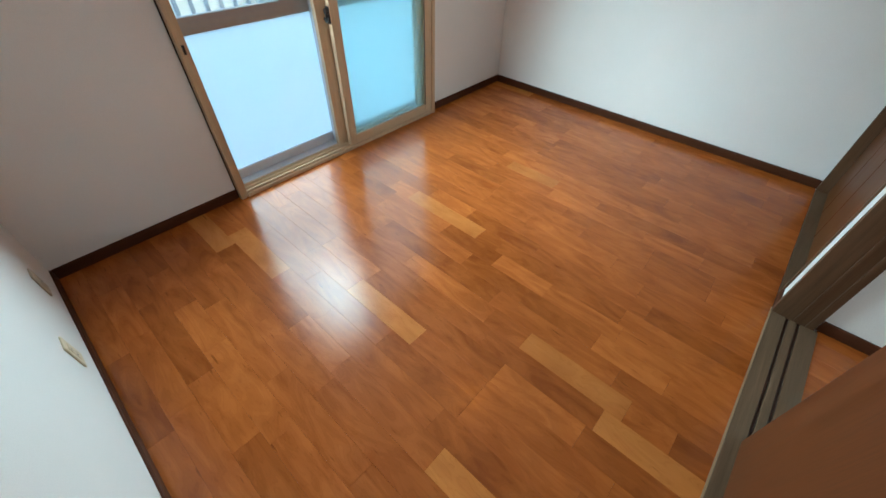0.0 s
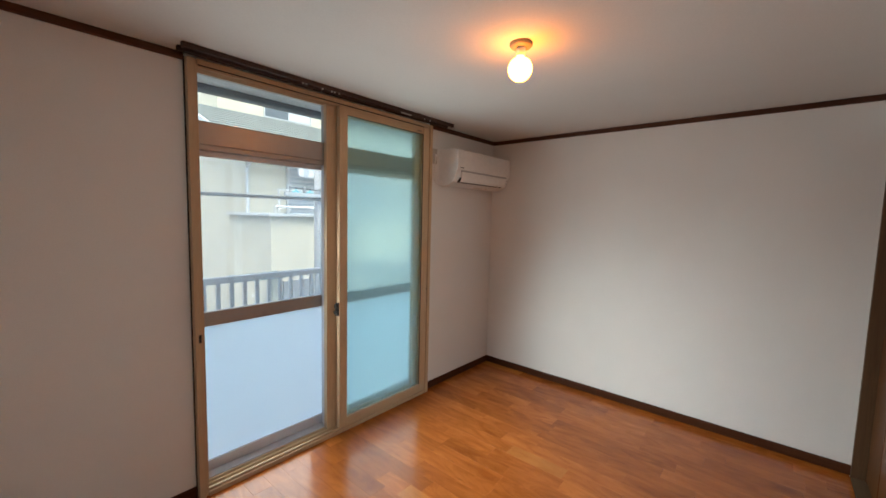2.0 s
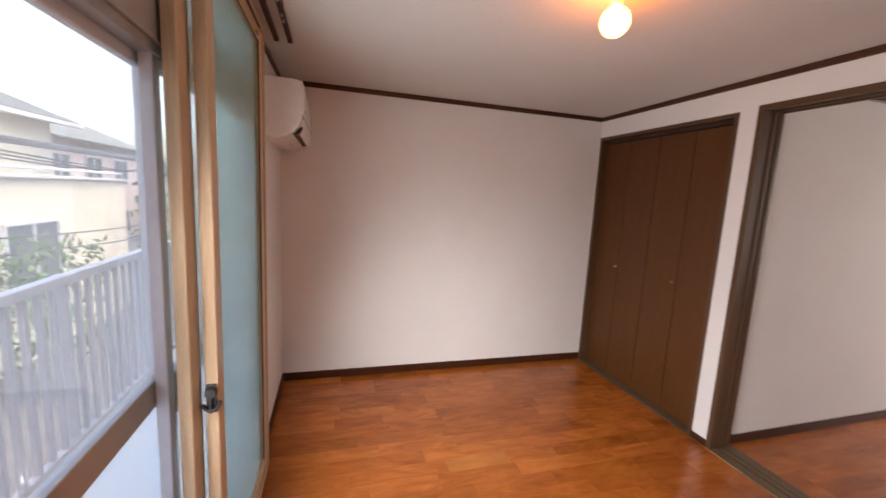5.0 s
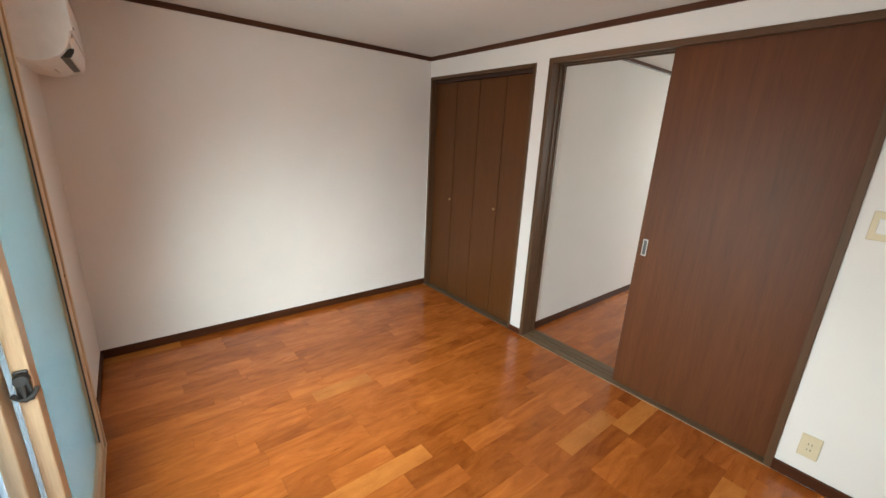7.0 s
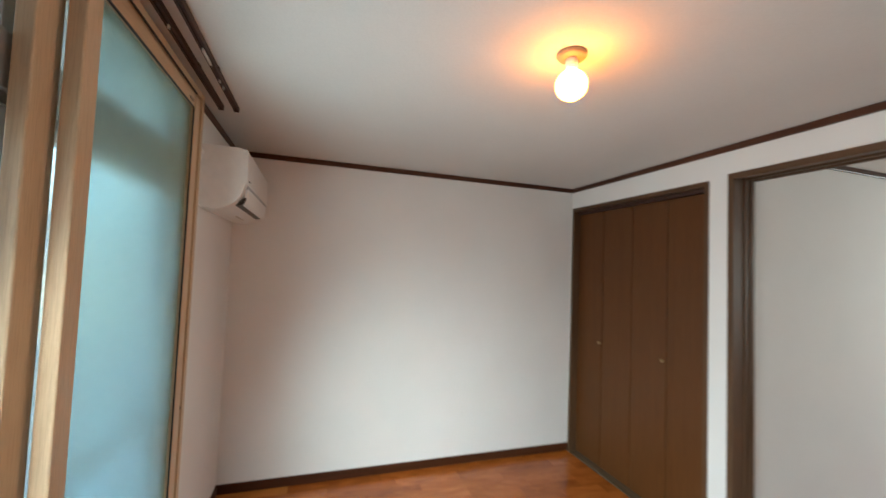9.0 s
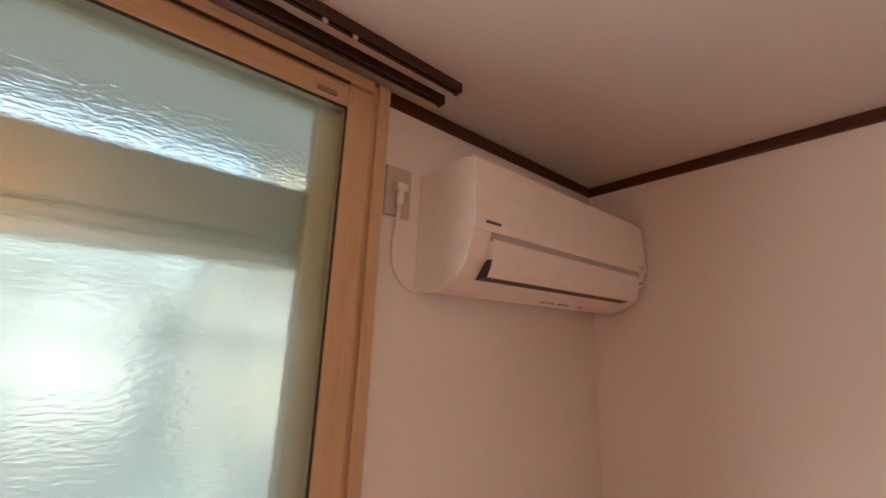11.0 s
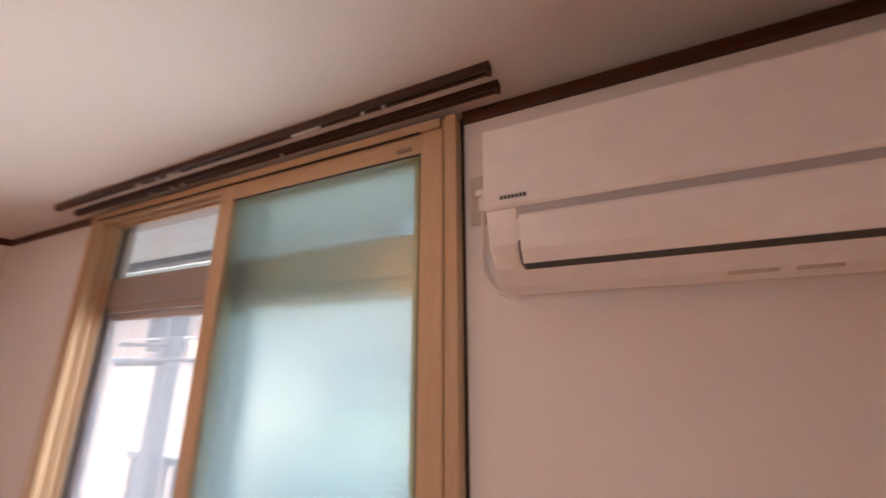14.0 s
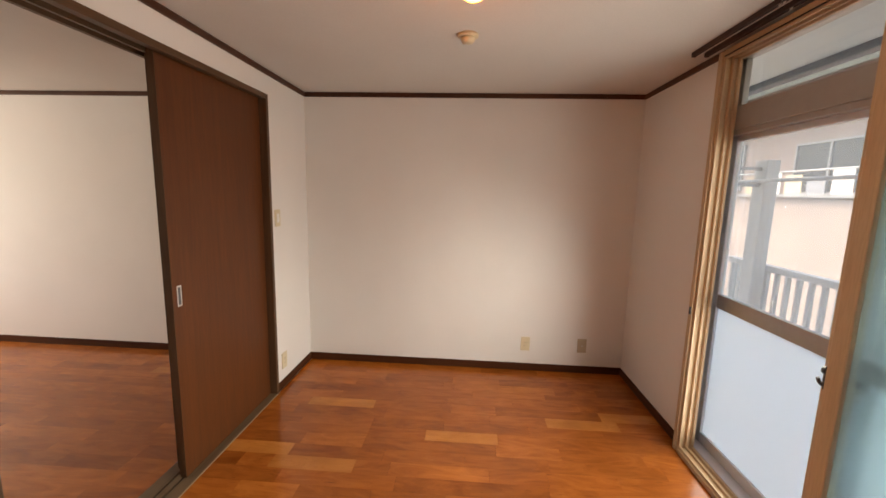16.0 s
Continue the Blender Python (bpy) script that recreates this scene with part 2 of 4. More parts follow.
M_BASEY = wood("brown_skirting_y", (0.046, 0.0145, 0.0065), (0.082, 0.029, 0.013), "y", 0.45, spec=0.12)
M_SLIDE = wood("walnut_door_sheet", (0.087, 0.027, 0.0078), (0.132, 0.043, 0.0133), "z", 0.45, 1.0, (0.28, 0.72), bump=0.05, spec=0.28)
M_CLOSET = wood("brown_closet_sheet", (0.089, 0.0327, 0.0087), (0.117, 0.0452, 0.0128), "z", 0.45, 1.0, (0.2, 0.8), bump=0.05)
M_SILL = wood("olive_brown_sill", (0.10, 0.065, 0.038), (0.16, 0.105, 0.062), "x", 0.42, spec=0.15)
M_FLOOR = cherry("cherry_strip", (0.270, 0.068, 0.0115), (0.410, 0.122, 0.0225), 0.19)
M_PALE = cherry("pale_cherry_strip", (0.42, 0.142, 0.029), (0.49, 0.178, 0.038), 0.10)
M_JOINT = plain("floor_joint_shadow", (0.10, 0.045, 0.018), 0.8)
M_TAN = wood("tan_woodgrain_vinyl", (0.52, 0.365, 0.225), (0.58, 0.425, 0.27), "z", 0.38, 1.5, (0.2, 0.8), bump=0.05)
M_TANX = wood("tan_woodgrain_vinyl_x", (0.52, 0.365, 0.225), (0.58, 0.425, 0.27), "x", 0.38, 1.5, (0.2, 0.8), bump=0.05)
M_ALU = plain("bronze_grey_aluminium", (0.40, 0.37, 0.345), 0.36, 0.4)
# daylit copy of the bronze-grey aluminium; the brightness is put into its colour
M_ALULIT = plain("daylit_bronze_aluminium", (0.64, 0.63, 0.66), 0.36, 0.25)
M_BLACK = plain("black_plastic", (0.018, 0.017, 0.016), 0.42)
M_GAP = plain("dark_edge_and_gap_shade", (0.022, 0.013, 0.009), 0.6)
M_WHITE = plain("white_plastic", (0.80, 0.79, 0.77), 0.35)
M_ACBODY = plain("white_gloss_casing", (0.82, 0.80, 0.78), 0.3, bump=0.01)
M_GREYSLOT = plain("grey_plastic", (0.42, 0.41, 0.42), 0.5)
M_INK = plain("dark_grey_print", (0.11, 0.11, 0.115), 0.6)
M_FAINT = plain("yellowed_print", (0.55, 0.49, 0.42), 0.6)
M_INKPALE = plain("pale_grey_print", (0.45, 0.45, 0.46), 0.6)
M_BEAD = plain("tan_bead", (0.36, 0.24, 0.13), 0.5)
M_IVORY = plain("ivory_plastic", (0.68, 0.60, 0.42), 0.42)
M_BEIGE = plain("aged_beige_plastic", (0.50, 0.42, 0.31), 0.45)
M_ROSE = plain("dusty_brown_plastic", (0.26, 0.20, 0.14), 0.5)
M_PLATE = plain("grey_outlet_plate", (0.50, 0.47, 0.42), 0.45)
M_CHROME = plain("satin_steel", (0.62, 0.60, 0.57), 0.28, 1.0)
M_BRASS = plain("dull_brass", (0.55, 0.42, 0.24), 0.35, 1.0)
M_RUNNER = plain("aged_white_plastic", (0.55, 0.53, 0.50), 0.45)
M_RAIL = plain("dark_brown_rail", (0.040, 0.016, 0.010), 0.55)
M_CLEAR = thin_glass("clear_glass", (0.97, 0.99, 0.98), 0.03)
# stronger film: the white veil of glare is mixed into the pane with the dust
M_HAZY = thin_glass("glare_and_dust_glass", (0.97, 0.99, 0.98), 0.16)
M_FROST = glass("frosted_glass", (0.93, 0.99, 1.0), 0.6, 0.0, 90.0, 0.5)
M_TEXTURED = glass("rippled_glass", (0.79, 1.0, 0.975), 0.11, 0.55, 170.0, 0.16, 1.22)
M_OBSCURE = glass("obscure_glass", (0.97, 1.0, 1.0), 0.16, 0.35, 55.0, 0.0, 1.25)
M_BULB = glowing("lit_bulb_glass", (1.0, 0.265, 0.026), 6.2)
M_BALRAIL = plain("grey_painted_rail", (0.42, 0.415, 0.42), 0.45, 0.2)
M_CONC = plaster("balcony_concrete", (0.45, 0.44, 0.42), 60.0, 0.4, 0.9, 0.2)
M_SOFFIT = plaster("soffit_board", (0.72, 0.73, 0.74), 50.0, 0.2, 0.8)
M_CREAM = plaster("cream_render", (0.53, 0.475, 0.37), 40.0, 0.5, 0.9, 0.1)
M_PINK = plaster("pink_beige_render", (0.45, 0.36, 0.32), 40.0, 0.5, 0.9, 0.1)
M_ROOF = plain("grey_green_roof_slate", (0.085, 0.095, 0.088), 0.8, 0.0, 0.35, 6.0, 0.4)
M_GUTTER = plain("white_gutter_paint", (0.44, 0.44, 0.437), 0.45)
M_POLE = plaster("pole_concrete", (0.20, 0.20, 0.21), 50.0, 0.3, 0.85, 0.15)
M_BLUE = plain("turquoise_plastic", (0.03, 0.36, 0.46), 0.45)
M_BIN = plain("teal_plastic_bin", (0.10, 0.30, 0.27), 0.5)
M_FABRIC = plain("striped_awning_cloth", (0.5, 0.5, 0.52), 0.9)
M_FABRICDARK = plain("awning_stripe_cloth", (0.30, 0.32, 0.36), 0.9)
M_SLATEBLUE = plain("slate_blue_sheet", (0.075, 0.085, 0.11), 0.6)
M_DARKGLASS = plain("dark_house_window", (0.09, 0.10, 0.11), 0.12)
M_ASPHALT = plaster("asphalt", (0.055, 0.055, 0.057), 90.0, 0.5, 0.95, 0.3)
M_LEAF = plain("shrub_leaf", (0.06, 0.12, 0.03), 0.6, 0.0, 0.4, 9.0)
M_CABLE = plain("black_cable", (0.02, 0.02, 0.022), 0.6)


# ---- building helpers ----
def box(bm, x0, x1, y0, y1, z0, z1, bevel=0.0):
    """Adds a box to bm, its edges rounded by bevel."""
    m = Matrix.LocRotScale(((x0 + x1) / 2, (y0 + y1) / 2, (z0 + z1) / 2), None, (abs(x1 - x0), abs(y1 - y0), abs(z1 - z0)))
    vs = bmesh.ops.create_cube(bm, size=1.0, matrix=m)["verts"]
    if bevel:
        es = list({e for v in vs for e in v.link_edges})
        bmesh.ops.bevel(bm, geom=es, offset=bevel, segments=2, affect="EDGES", profile=0.5)
    return bm


def a_box(*dims, bevel=0.0):
    return box(bmesh.new(), *dims, bevel=bevel)


def tube(bm, a, b, r0, r1=None, n=16):
    """Adds a capped rod from a to b."""
    a, b = Vector(a), Vector(b)
    m = Matrix.Translation((a + b) / 2) @ (b - a).to_track_quat("Z", "Y").to_matrix().to_4x4()
    bmesh.ops.create_cone(bm, cap_ends=True, segments=n, radius1=r0, radius2=r0 if r1 is None else r1, depth=(b - a).length, matrix=m)
    return bm


def extruded(profile, x0, x1, axis="x", bevel=0.0):
    """A prism: profile of (y, z) pairs drawn along x, or of (x, z) along y."""
    bm = bmesh.new()
    put_at = (lambda p, s: (s, p[0], p[1])) if axis == "x" else (lambda p, s: (p[0], s, p[1]))
    f = bm.faces.new([bm.verts.new(put_at(p, x0)) for p in profile])
    g = bmesh.ops.extrude_face_region(bm, geom=[f])
    for v in g["geom"]:
        if isinstance(v, bmesh.types.BMVert):
            v.co = put_at((v.co.y, v.co.z) if axis == "x" else (v.co.x, v.co.z), x1)
    bmesh.ops.recalc_face_normals(bm, faces=bm.faces)
    if bevel:
        bmesh.ops.bevel(bm, geom=list(bm.edges), offset=bevel, segments=2, affect="EDGES", profile=0.5)
    return bm


def lathe(bm, rings, cx, cy, n=28):
    """A turned body about the upright axis at cx, cy: rings of (radius, z)."""
    loops = []
    for r, z in rings:
        loops.append([bm.verts.new((cx + r * math.cos(2 * math.pi * i / n), cy + r * math.sin(2 * math.pi * i / n), z)) for i in range(n)])
    for lo, hi in zip(loops, loops[1:]):
        for i in range(n):
            bm.faces.new((lo[i], lo[(i + 1) % n], hi[(i + 1) % n], hi[i]))
    bm.faces.new(loops[0]), bm.faces.new(loops[-1])
    bmesh.ops.recalc_face_normals(bm, faces=bm.faces)
    return bm


def mesh_object(name, bm, material, smooth=False):
    me = bpy.data.meshes.new(name)
    bm.to_mesh(me)
    bm.free()
    me.materials.append(material)
    if smooth:
        for p in me.polygons:
            p.use_smooth = True
    return new(name, me)


def part(name, bm, material, parent, label="", smooth=False):
    ob = mesh_object(name, bm, material, smooth)
    ob.parent = parent
    ob.matrix_parent_inverse = parent.matrix_world.inverted() if parent.type == "EMPTY" else Matrix.Identity(4)
    if label:
        ob["label"] = label
    return ob


def thing(name, label, category, at=(0, 0, 0), group="", kind=""):
    """An Empty at the base of a thing, to which its parts are added in world measures."""
    e = new(name)
    e.empty_display_size = 0.1
    e.location = at
    bpy.context.view_layer.update()
    return tagged(e, label, category, group, kind)


def structure(name, bm, material, label, category, smooth=False):
    return tagged(mesh_object(name, bm, material, smooth), label, category, kind="structure")


def cord(name, points, r, material, parent=None, label="", category=""):
    """A smooth round cable through points."""
    cu = bpy.data.curves.new(name, "CURVE")
    cu.dimensions, cu.bevel_depth, cu.bevel_resolution, cu.resolution_u = "3D", r, 3, 8
    sp = cu.splines.new("BEZIER")
    sp.bezier_points.add(len(points) - 1)
    for bp, p in zip(sp.bezier_points, points):
        bp.co, bp.handle_left_type, bp.handle_right_type = p, "AUTO", "AUTO"
    tmp = bpy.data.objects.new(name, cu)
    scene.collection.objects.link(tmp)
    me = bpy.data.meshes.new_from_object(tmp.evaluated_get(bpy.context.evaluated_depsgraph_get()))
    bpy.data.objects.remove(tmp)
    bpy.data.curves.remove(cu)
    me.name = name
    me.materials.clear()
    me.materials.append(material)
    ob = new(name, me)
    if parent:
        ob.parent = parent
        ob.matrix_parent_inverse = parent.matrix_world.inverted() if parent.type == "EMPTY" else Matrix.Identity(4)
    return tagged(ob, label, category)


# ---- walls, ceiling, subfloor ----
bm = a_box(-0.14, WX0, RY, 2.640, -0.3, CZ + 0.2)
box(bm, -0.14, OWX, 2.640, RY + WT, -0.3, CZ + 0.2)
box(bm, OWX, WX0, 2.640, RY + WT, 2.19, CZ + 0.2)
box(bm, OWX, WX0, 2.640, RY + WT, -0.3, -0.012)
box(bm, WX1, RX + 0.14, RY, RY + WT, -0.3, CZ + 0.2)
box(bm, WX0, WX1, RY, RY + WT, WZ1, CZ + 0.2)
box(bm, WX0, WX1, RY, RY + WT, -0.3, -0.012)
structure("wall_north", bm, M_WALL, "white papered outer wall holding the balcony window", "wall")
structure("wall_east", a_box(RX, RX + 0.14, -0.9, RY, -0.3, CZ + 0.2), M_WALL, "plain white papered wall", "wall")
structure("wall_west", a_box(-0.14, 0, -CWT, RY, -0.3, CZ + 0.2), M_WALL, "white papered wall with two sockets near the floor", "wall")
bm = a_box(0, DX0 + 0.01, -CWT, 0, -0.012, CZ + 0.2)
box(bm, DX1 - 0.01, KX0 + 0.006, -CWT, 0, -0.012, CZ + 0.2)
box(bm, DX0 + 0.01, DX1 - 0.01, -CWT, 0, DZ1 - 0.01, CZ + 0.2)
box(bm, KX0 + 0.006, KX1 - 0.006, -CWT, 0, KZ1 - 0.006, CZ + 0.2)
box(bm, KX1 - 0.006, RX, -CWT, 0, -0.012, CZ + 0.2)
structure("wall_south", bm, M_WALL, "white papered partition with sliding doors and closet", "wall")
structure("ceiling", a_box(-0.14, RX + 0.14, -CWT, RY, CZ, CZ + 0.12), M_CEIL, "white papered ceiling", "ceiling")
structure("subfloor", a_box(-0.1, RX + 0.1, OY1, RY + 0.03, -0.06, -0.0115), M_JOINT, "dark bedding under the floor strips", "floor")
# closet back and the next room
structure("wall_closet_back", a_box(DX1 + 0.12, RX, -0.9, -0.8, -0.3, CZ), M_WALL, "white wall closing the back of the closet", "wall")
structure("wall_next_room_east", a_box(OX1, OX1 + 0.1, OY1, -CWT, -0.3, CZ + 0.2), M_WALL, "plain white papered wall of the next room", "wall")
structure("wall_next_room_west", a_box(OX0 - 0.12, OX0, OY1, -CWT, -0.3, CZ + 0.2), M_WALL, "plain white papered wall of the next room", "wall")
# south wall with an opening added for the next room's light, out of view
bm = a_box(OX0, 0.4, OY1 - 0.12, OY1, -0.3, CZ + 0.2)
box(bm, 1.8, OX1, OY1 - 0.12, OY1, -0.3, CZ + 0.2)
box(bm, 0.4, 1.8, OY1 - 0.12, OY1, -0.3, 0.8)
box(bm, 0.4, 1.8, OY1 - 0.12, OY1, 2.0, CZ + 0.2)
structure("wall_next_room_south", bm, M_WALL, "white wall of the next room around an added, unseen window", "wall")
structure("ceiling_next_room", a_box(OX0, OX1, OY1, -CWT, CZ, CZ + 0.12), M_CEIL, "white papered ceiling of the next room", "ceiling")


# ---- crown trim and skirting ----
def strip_profile(h, d):
    return [(0, 0), (d * 0.75, 0), (d, h * 0.15), (d, h * 0.85), (d * 0.75, h), (0, h)]


def trim_x(name, x0, x1, y, into, z, h, d, material, label, category):
    structure(name, extruded([(y + into * p, z + q) for p, q in strip_profile(h, d)], x0, x1), material, label, category)


def trim_y(name, y0, y1, x, into, z, h, d, material, label, category):
    structure(name, extruded([(x + into * p, z + q) for p, q in strip_profile(h, d)], y0, y1, "y"), material, label, category)


CR, SK = "dark brown wooden crown strip along the ceiling", "dark brown wooden skirting along the floor"
trim_x("trim", 0.012, WX0, RY, -1, CZ - 0.034, 0.034, 0.012, M_TRIMX, CR, "trim")
trim_x("trim", WX1, RX - 0.012, RY, -1, CZ - 0.034, 0.034, 0.012, M_TRIMX, CR, "trim")
trim_x("trim", 0.012, RX - 0.012, 0, 1, CZ - 0.034, 0.034, 0.012, M_TRIMX, CR, "trim")
trim_y("trim", 0, RY, 0, 1, CZ - 0.034, 0.034, 0.012, M_TRIMY, CR, "trim")
trim_y("trim", 0, RY, RX, -1, CZ - 0.034, 0.034, 0.012, M_TRIMY, CR, "trim")
trim_y("trim", OY1, -CWT, OX1, -1, CZ - 0.034, 0.034, 0.012, M_TRIMY, CR, "trim")
trim_y("trim", OY1, -CWT, OX0, 1, CZ - 0.034, 0.034, 0.012, M_TRIMY, CR, "trim")
trim_x("baseboard", 0.009, WX0, RY, -1, 0, 0.06, 0.009, M_BASEX, SK, "skirting")
trim_x("baseboard", WX1, RX - 0.009, RY, -1, 0, 0.06, 0.009, M_BASEX, SK, "skirting")
trim_x("baseboard", 0.009, DX0, 0, 1, 0, 0.06, 0.009, M_BASEX, SK, "skirting")
trim_x("baseboard", DX1, KX0, 0, 1, 0, 0.045, 0.009, M_BASEX, SK, "skirting")
trim_y("baseboard", 0, RY, 0, 1, 0, 0.06, 0.009, M_BASEY, SK, "skirting")
trim_y("baseboard", 0, RY, RX, -1, 0, 0.06, 0.009, M_BASEY, SK, "skirting")
trim_y("baseboard", OY1, -CWT - 0.02, OX1, -1, 0, 0.06, 0.009, M_BASEY, SK, "skirting")
trim_y("baseboard", OY1, -CWT - 0.02, OX0, 1, 0, 0.06, 0.009, M_BASEY, SK, "skirting")


# ---- balcony window: dark reveal, tan inner window, bronze outer window ----
def sash(name, parent, x0, x1, y0, y1, z0, z1, w, top, bottom, mats, pane, label, bevel=0.004):
    """A sash of two stiles, two rails and a pane, as part and sub-parts."""
    st, rl = mats
    s = part(name, a_box(x0, x0 + w, y0, y1, z0, z1, bevel=bevel), st, parent, label)
    part("stile", a_box(x1 - w, x1, y0, y1, z0, z1, bevel=bevel), st, s)
    part("rail", a_box(x0 + w, x1 - w, y0 + 0.003, y1 - 0.003, z1 - top, z1, bevel=bevel), rl, s)
    part("rail", a_box(x0 + w, x1 - w, y0 + 0.003, y1 - 0.003, z0, z0 + bottom, bevel=bevel), rl, s)
    ym = (y0 + y1) / 2
    if pane:
        p = part("pane", a_box(x0 + w - 0.006, x1 - w + 0.006, ym - 0.002, ym + 0.002, z0 + bottom - 0.006, z1 - top + 0.006), pane, s)
        p.visible_shadow = False
    return s


win = thing("window_1", "tan woodgrain inner window slid open behind an aluminium balcony window", "window", (1.74, RY, 0), kind="structure")
# dark reveal line round the tan frame
part("reveal", a_box(WX0, WX0 + 0.006, RY - 0.004, RY + 0.06, 0.0, WZ1), M_GAP, win)
part("reveal", a_box(WX1 - 0.006, WX1, RY - 0.004, RY + 0.06, 0.0, WZ1), M_GAP, win)
# tan fixed frame with two grooves
FY0, FY1 = 2.548, 2.640
for x0, x1, s in ((WX0 + 0.006, WX0 + 0.050, 1), (WX1 - 0.050, WX1 - 0.006, -1)):
    outer, inner = (x0, x1) if s > 0 else (x1, x0)
    prof = [(outer, FY0), (inner - s * 0.016, FY0), (inner - s * 0.016, FY0 + 0.012), (inner, FY0 + 0.012), (inner, FY0 + 0.02), (inner - s * 0.014, FY0 + 0.024), (inner - s * 0.014, FY0 + 0.048),
            (inner, FY0 + 0.05), (inner, FY0 + 0.056), (inner - s * 0.014, FY0 + 0.06), (inner - s * 0.014, FY1 - 0.016), (inner, FY1 - 0.012), (inner, FY1), (outer, FY1)]
    bm = bmesh.new()
    f = bm.faces.new([bm.verts.new((px, py, 0.0)) for px, py in prof])
    g = bmesh.ops.extrude_face_region(bm, geom=[f])
    for v in g["geom"]:
        if isinstance(v, bmesh.types.BMVert):
            v.co.z = 2.165
    bmesh.ops.recalc_face_normals(bm, faces=bm.faces)
    part("jamb", bm, M_TAN, win)
FI0, FI1 = WX0 + 0.050, WX1 - 0.050
for z0, z1, up in ((2.127, 2.165, -1), (0.0, 0.036, 1)):
    zo, zi = (z1, z0) if up < 0 else (z0, z1)
    prof = [(FY0, zo), (FY0, zi - up * 0.014), (FY0 + 0.012, zi - up * 0.014), (FY0 + 0.012, zi), (FY0 + 0.02, zi), (FY0 + 0.024, zi - up * 0.014), (FY0 + 0.048, zi - up * 0.014), (FY0 + 0.05, zi),
            (FY0 + 0.056, zi), (FY0 + 0.06, zi - up * 0.014), (FY1 - 0.016, zi - up * 0.014), (FY1 - 0.012, zi), (FY1, zi), (FY1, zo)]
    part("head" if up < 0 else "sill", extruded(prof, FI0 - 0.002, FI1 + 0.002), M_TANX, win)
front = sash("sash", win, 1.735, 2.556, 2.553, 2.588, 0.032, 2.135, 0.062, 0.052, 0.058, (M_TAN, M_TANX), M_TEXTURED, "tan sash with rippled obscure glass")
rear = sash("sash", win, 1.672, 2.537, 2.602, 2.636, 0.032, 2.135, 0.087, 0.052, 0.058, (M_TAN, M_TANX), M_OBSCURE, "tan sash with rippled obscure glass, slid aside")
part("maker_tag", a_box(2.425, 2.467, 2.5515, 2.5565, 2.096, 2.106), M_ROSE, front)
part("gasket", a_box(1.797, 2.494, 2.5555, 2.5605, 2.0795, 2.0835), M_BLACK, front)
part("gasket", a_box(2.4905, 2.4945, 2.5555, 2.5605, 0.09, 2.0795), M_BLACK, front)
# dark strip that paints the shade in the gap between head and sash
part("head_gap_shade", a_box(FI0, FI1 - 0.055, 2.5475, 2.5535, 2.1365, 2.1400), M_GAP, win)
# crescent latch on the front sash and the keeper on the jamb
latch = part("latch", a_box(1.7265, 1.7350, 2.556, 2.584, 0.796, 0.884, bevel=0.003), M_BLACK, front, "black crescent latch")
part("hub", tube(bmesh.new(), (1.713, 2.570, 0.862), (1.727, 2.570, 0.862), 0.014, 0.017, 20), M_BLACK, latch)
bm = bmesh.new()
for i in range(7):
    t0, t1 = radians(200 + i * 18), radians(200 + (i + 1) * 18)
    tube(bm, (1.719, 2.570 + 0.026 * math.cos(t0), 0.850 + 0.042 * math.sin(t0)), (1.719, 2.570 + 0.026 * math.cos(t1), 0.850 + 0.042 * math.sin(t1)), 0.006, 0.006, 10)
part("crescent", bm, M_BLACK, latch)
part("lever", a_box(1.714, 1.722, 2.5655, 2.5745, 0.800, 0.850, bevel=0.003), M_BLACK, latch)
part("keeper", a_box(WX0 + 0.020, WX0 + 0.031, 2.541, 2.549, 0.812, 0.852, bevel=0.002), M_BLACK, win, "black latch keeper on the jamb")
part("pull_dot", a_box(2.5515, 2.5555, 2.5505, 2.556, 0.868, 0.878), M_BLACK, front)

# outer window: bronze frame, transom with top lights, two sashes with a middle rail
AY0, AY1 = 2.662, 2.732
out = thing("window_2", "bronze-grey aluminium balcony window with frosted lower panes", "window", (1.74, 2.70, 0), kind="structure")
part("frame", a_box(OWX, OWX + 0.034, AY0 - 0.022, AY1, 0.0, 2.19), M_ALU, out)
part("frame", a_box(WX1 - 0.055, WX1, AY0 - 0.022, AY1, 0.0, 2.19), M_ALU, out)
part("frame", a_box(OWX + 0.034, WX1 - 0.055, AY0 - 0.022, AY1, 2.15, 2.19), M_ALU, out)
part("frame", a_box(OWX + 0.034, WX1 - 0.055, AY0 - 0.022, AY1, 0.0, 0.04), M_ALULIT, out)
bm = a_box(OWX + 0.034, WX1 - 0.055, AY0 - 0.018, AY1, 1.79, 1.905, bevel=0.004)
box(bm, OWX + 0.034, WX1 - 0.055, AY0 - 0.006, AY1 - 0.02, 1.765, 1.792, bevel=0.003)
part("transom", bm, M_ALU, out, "deep bronze transom bar")
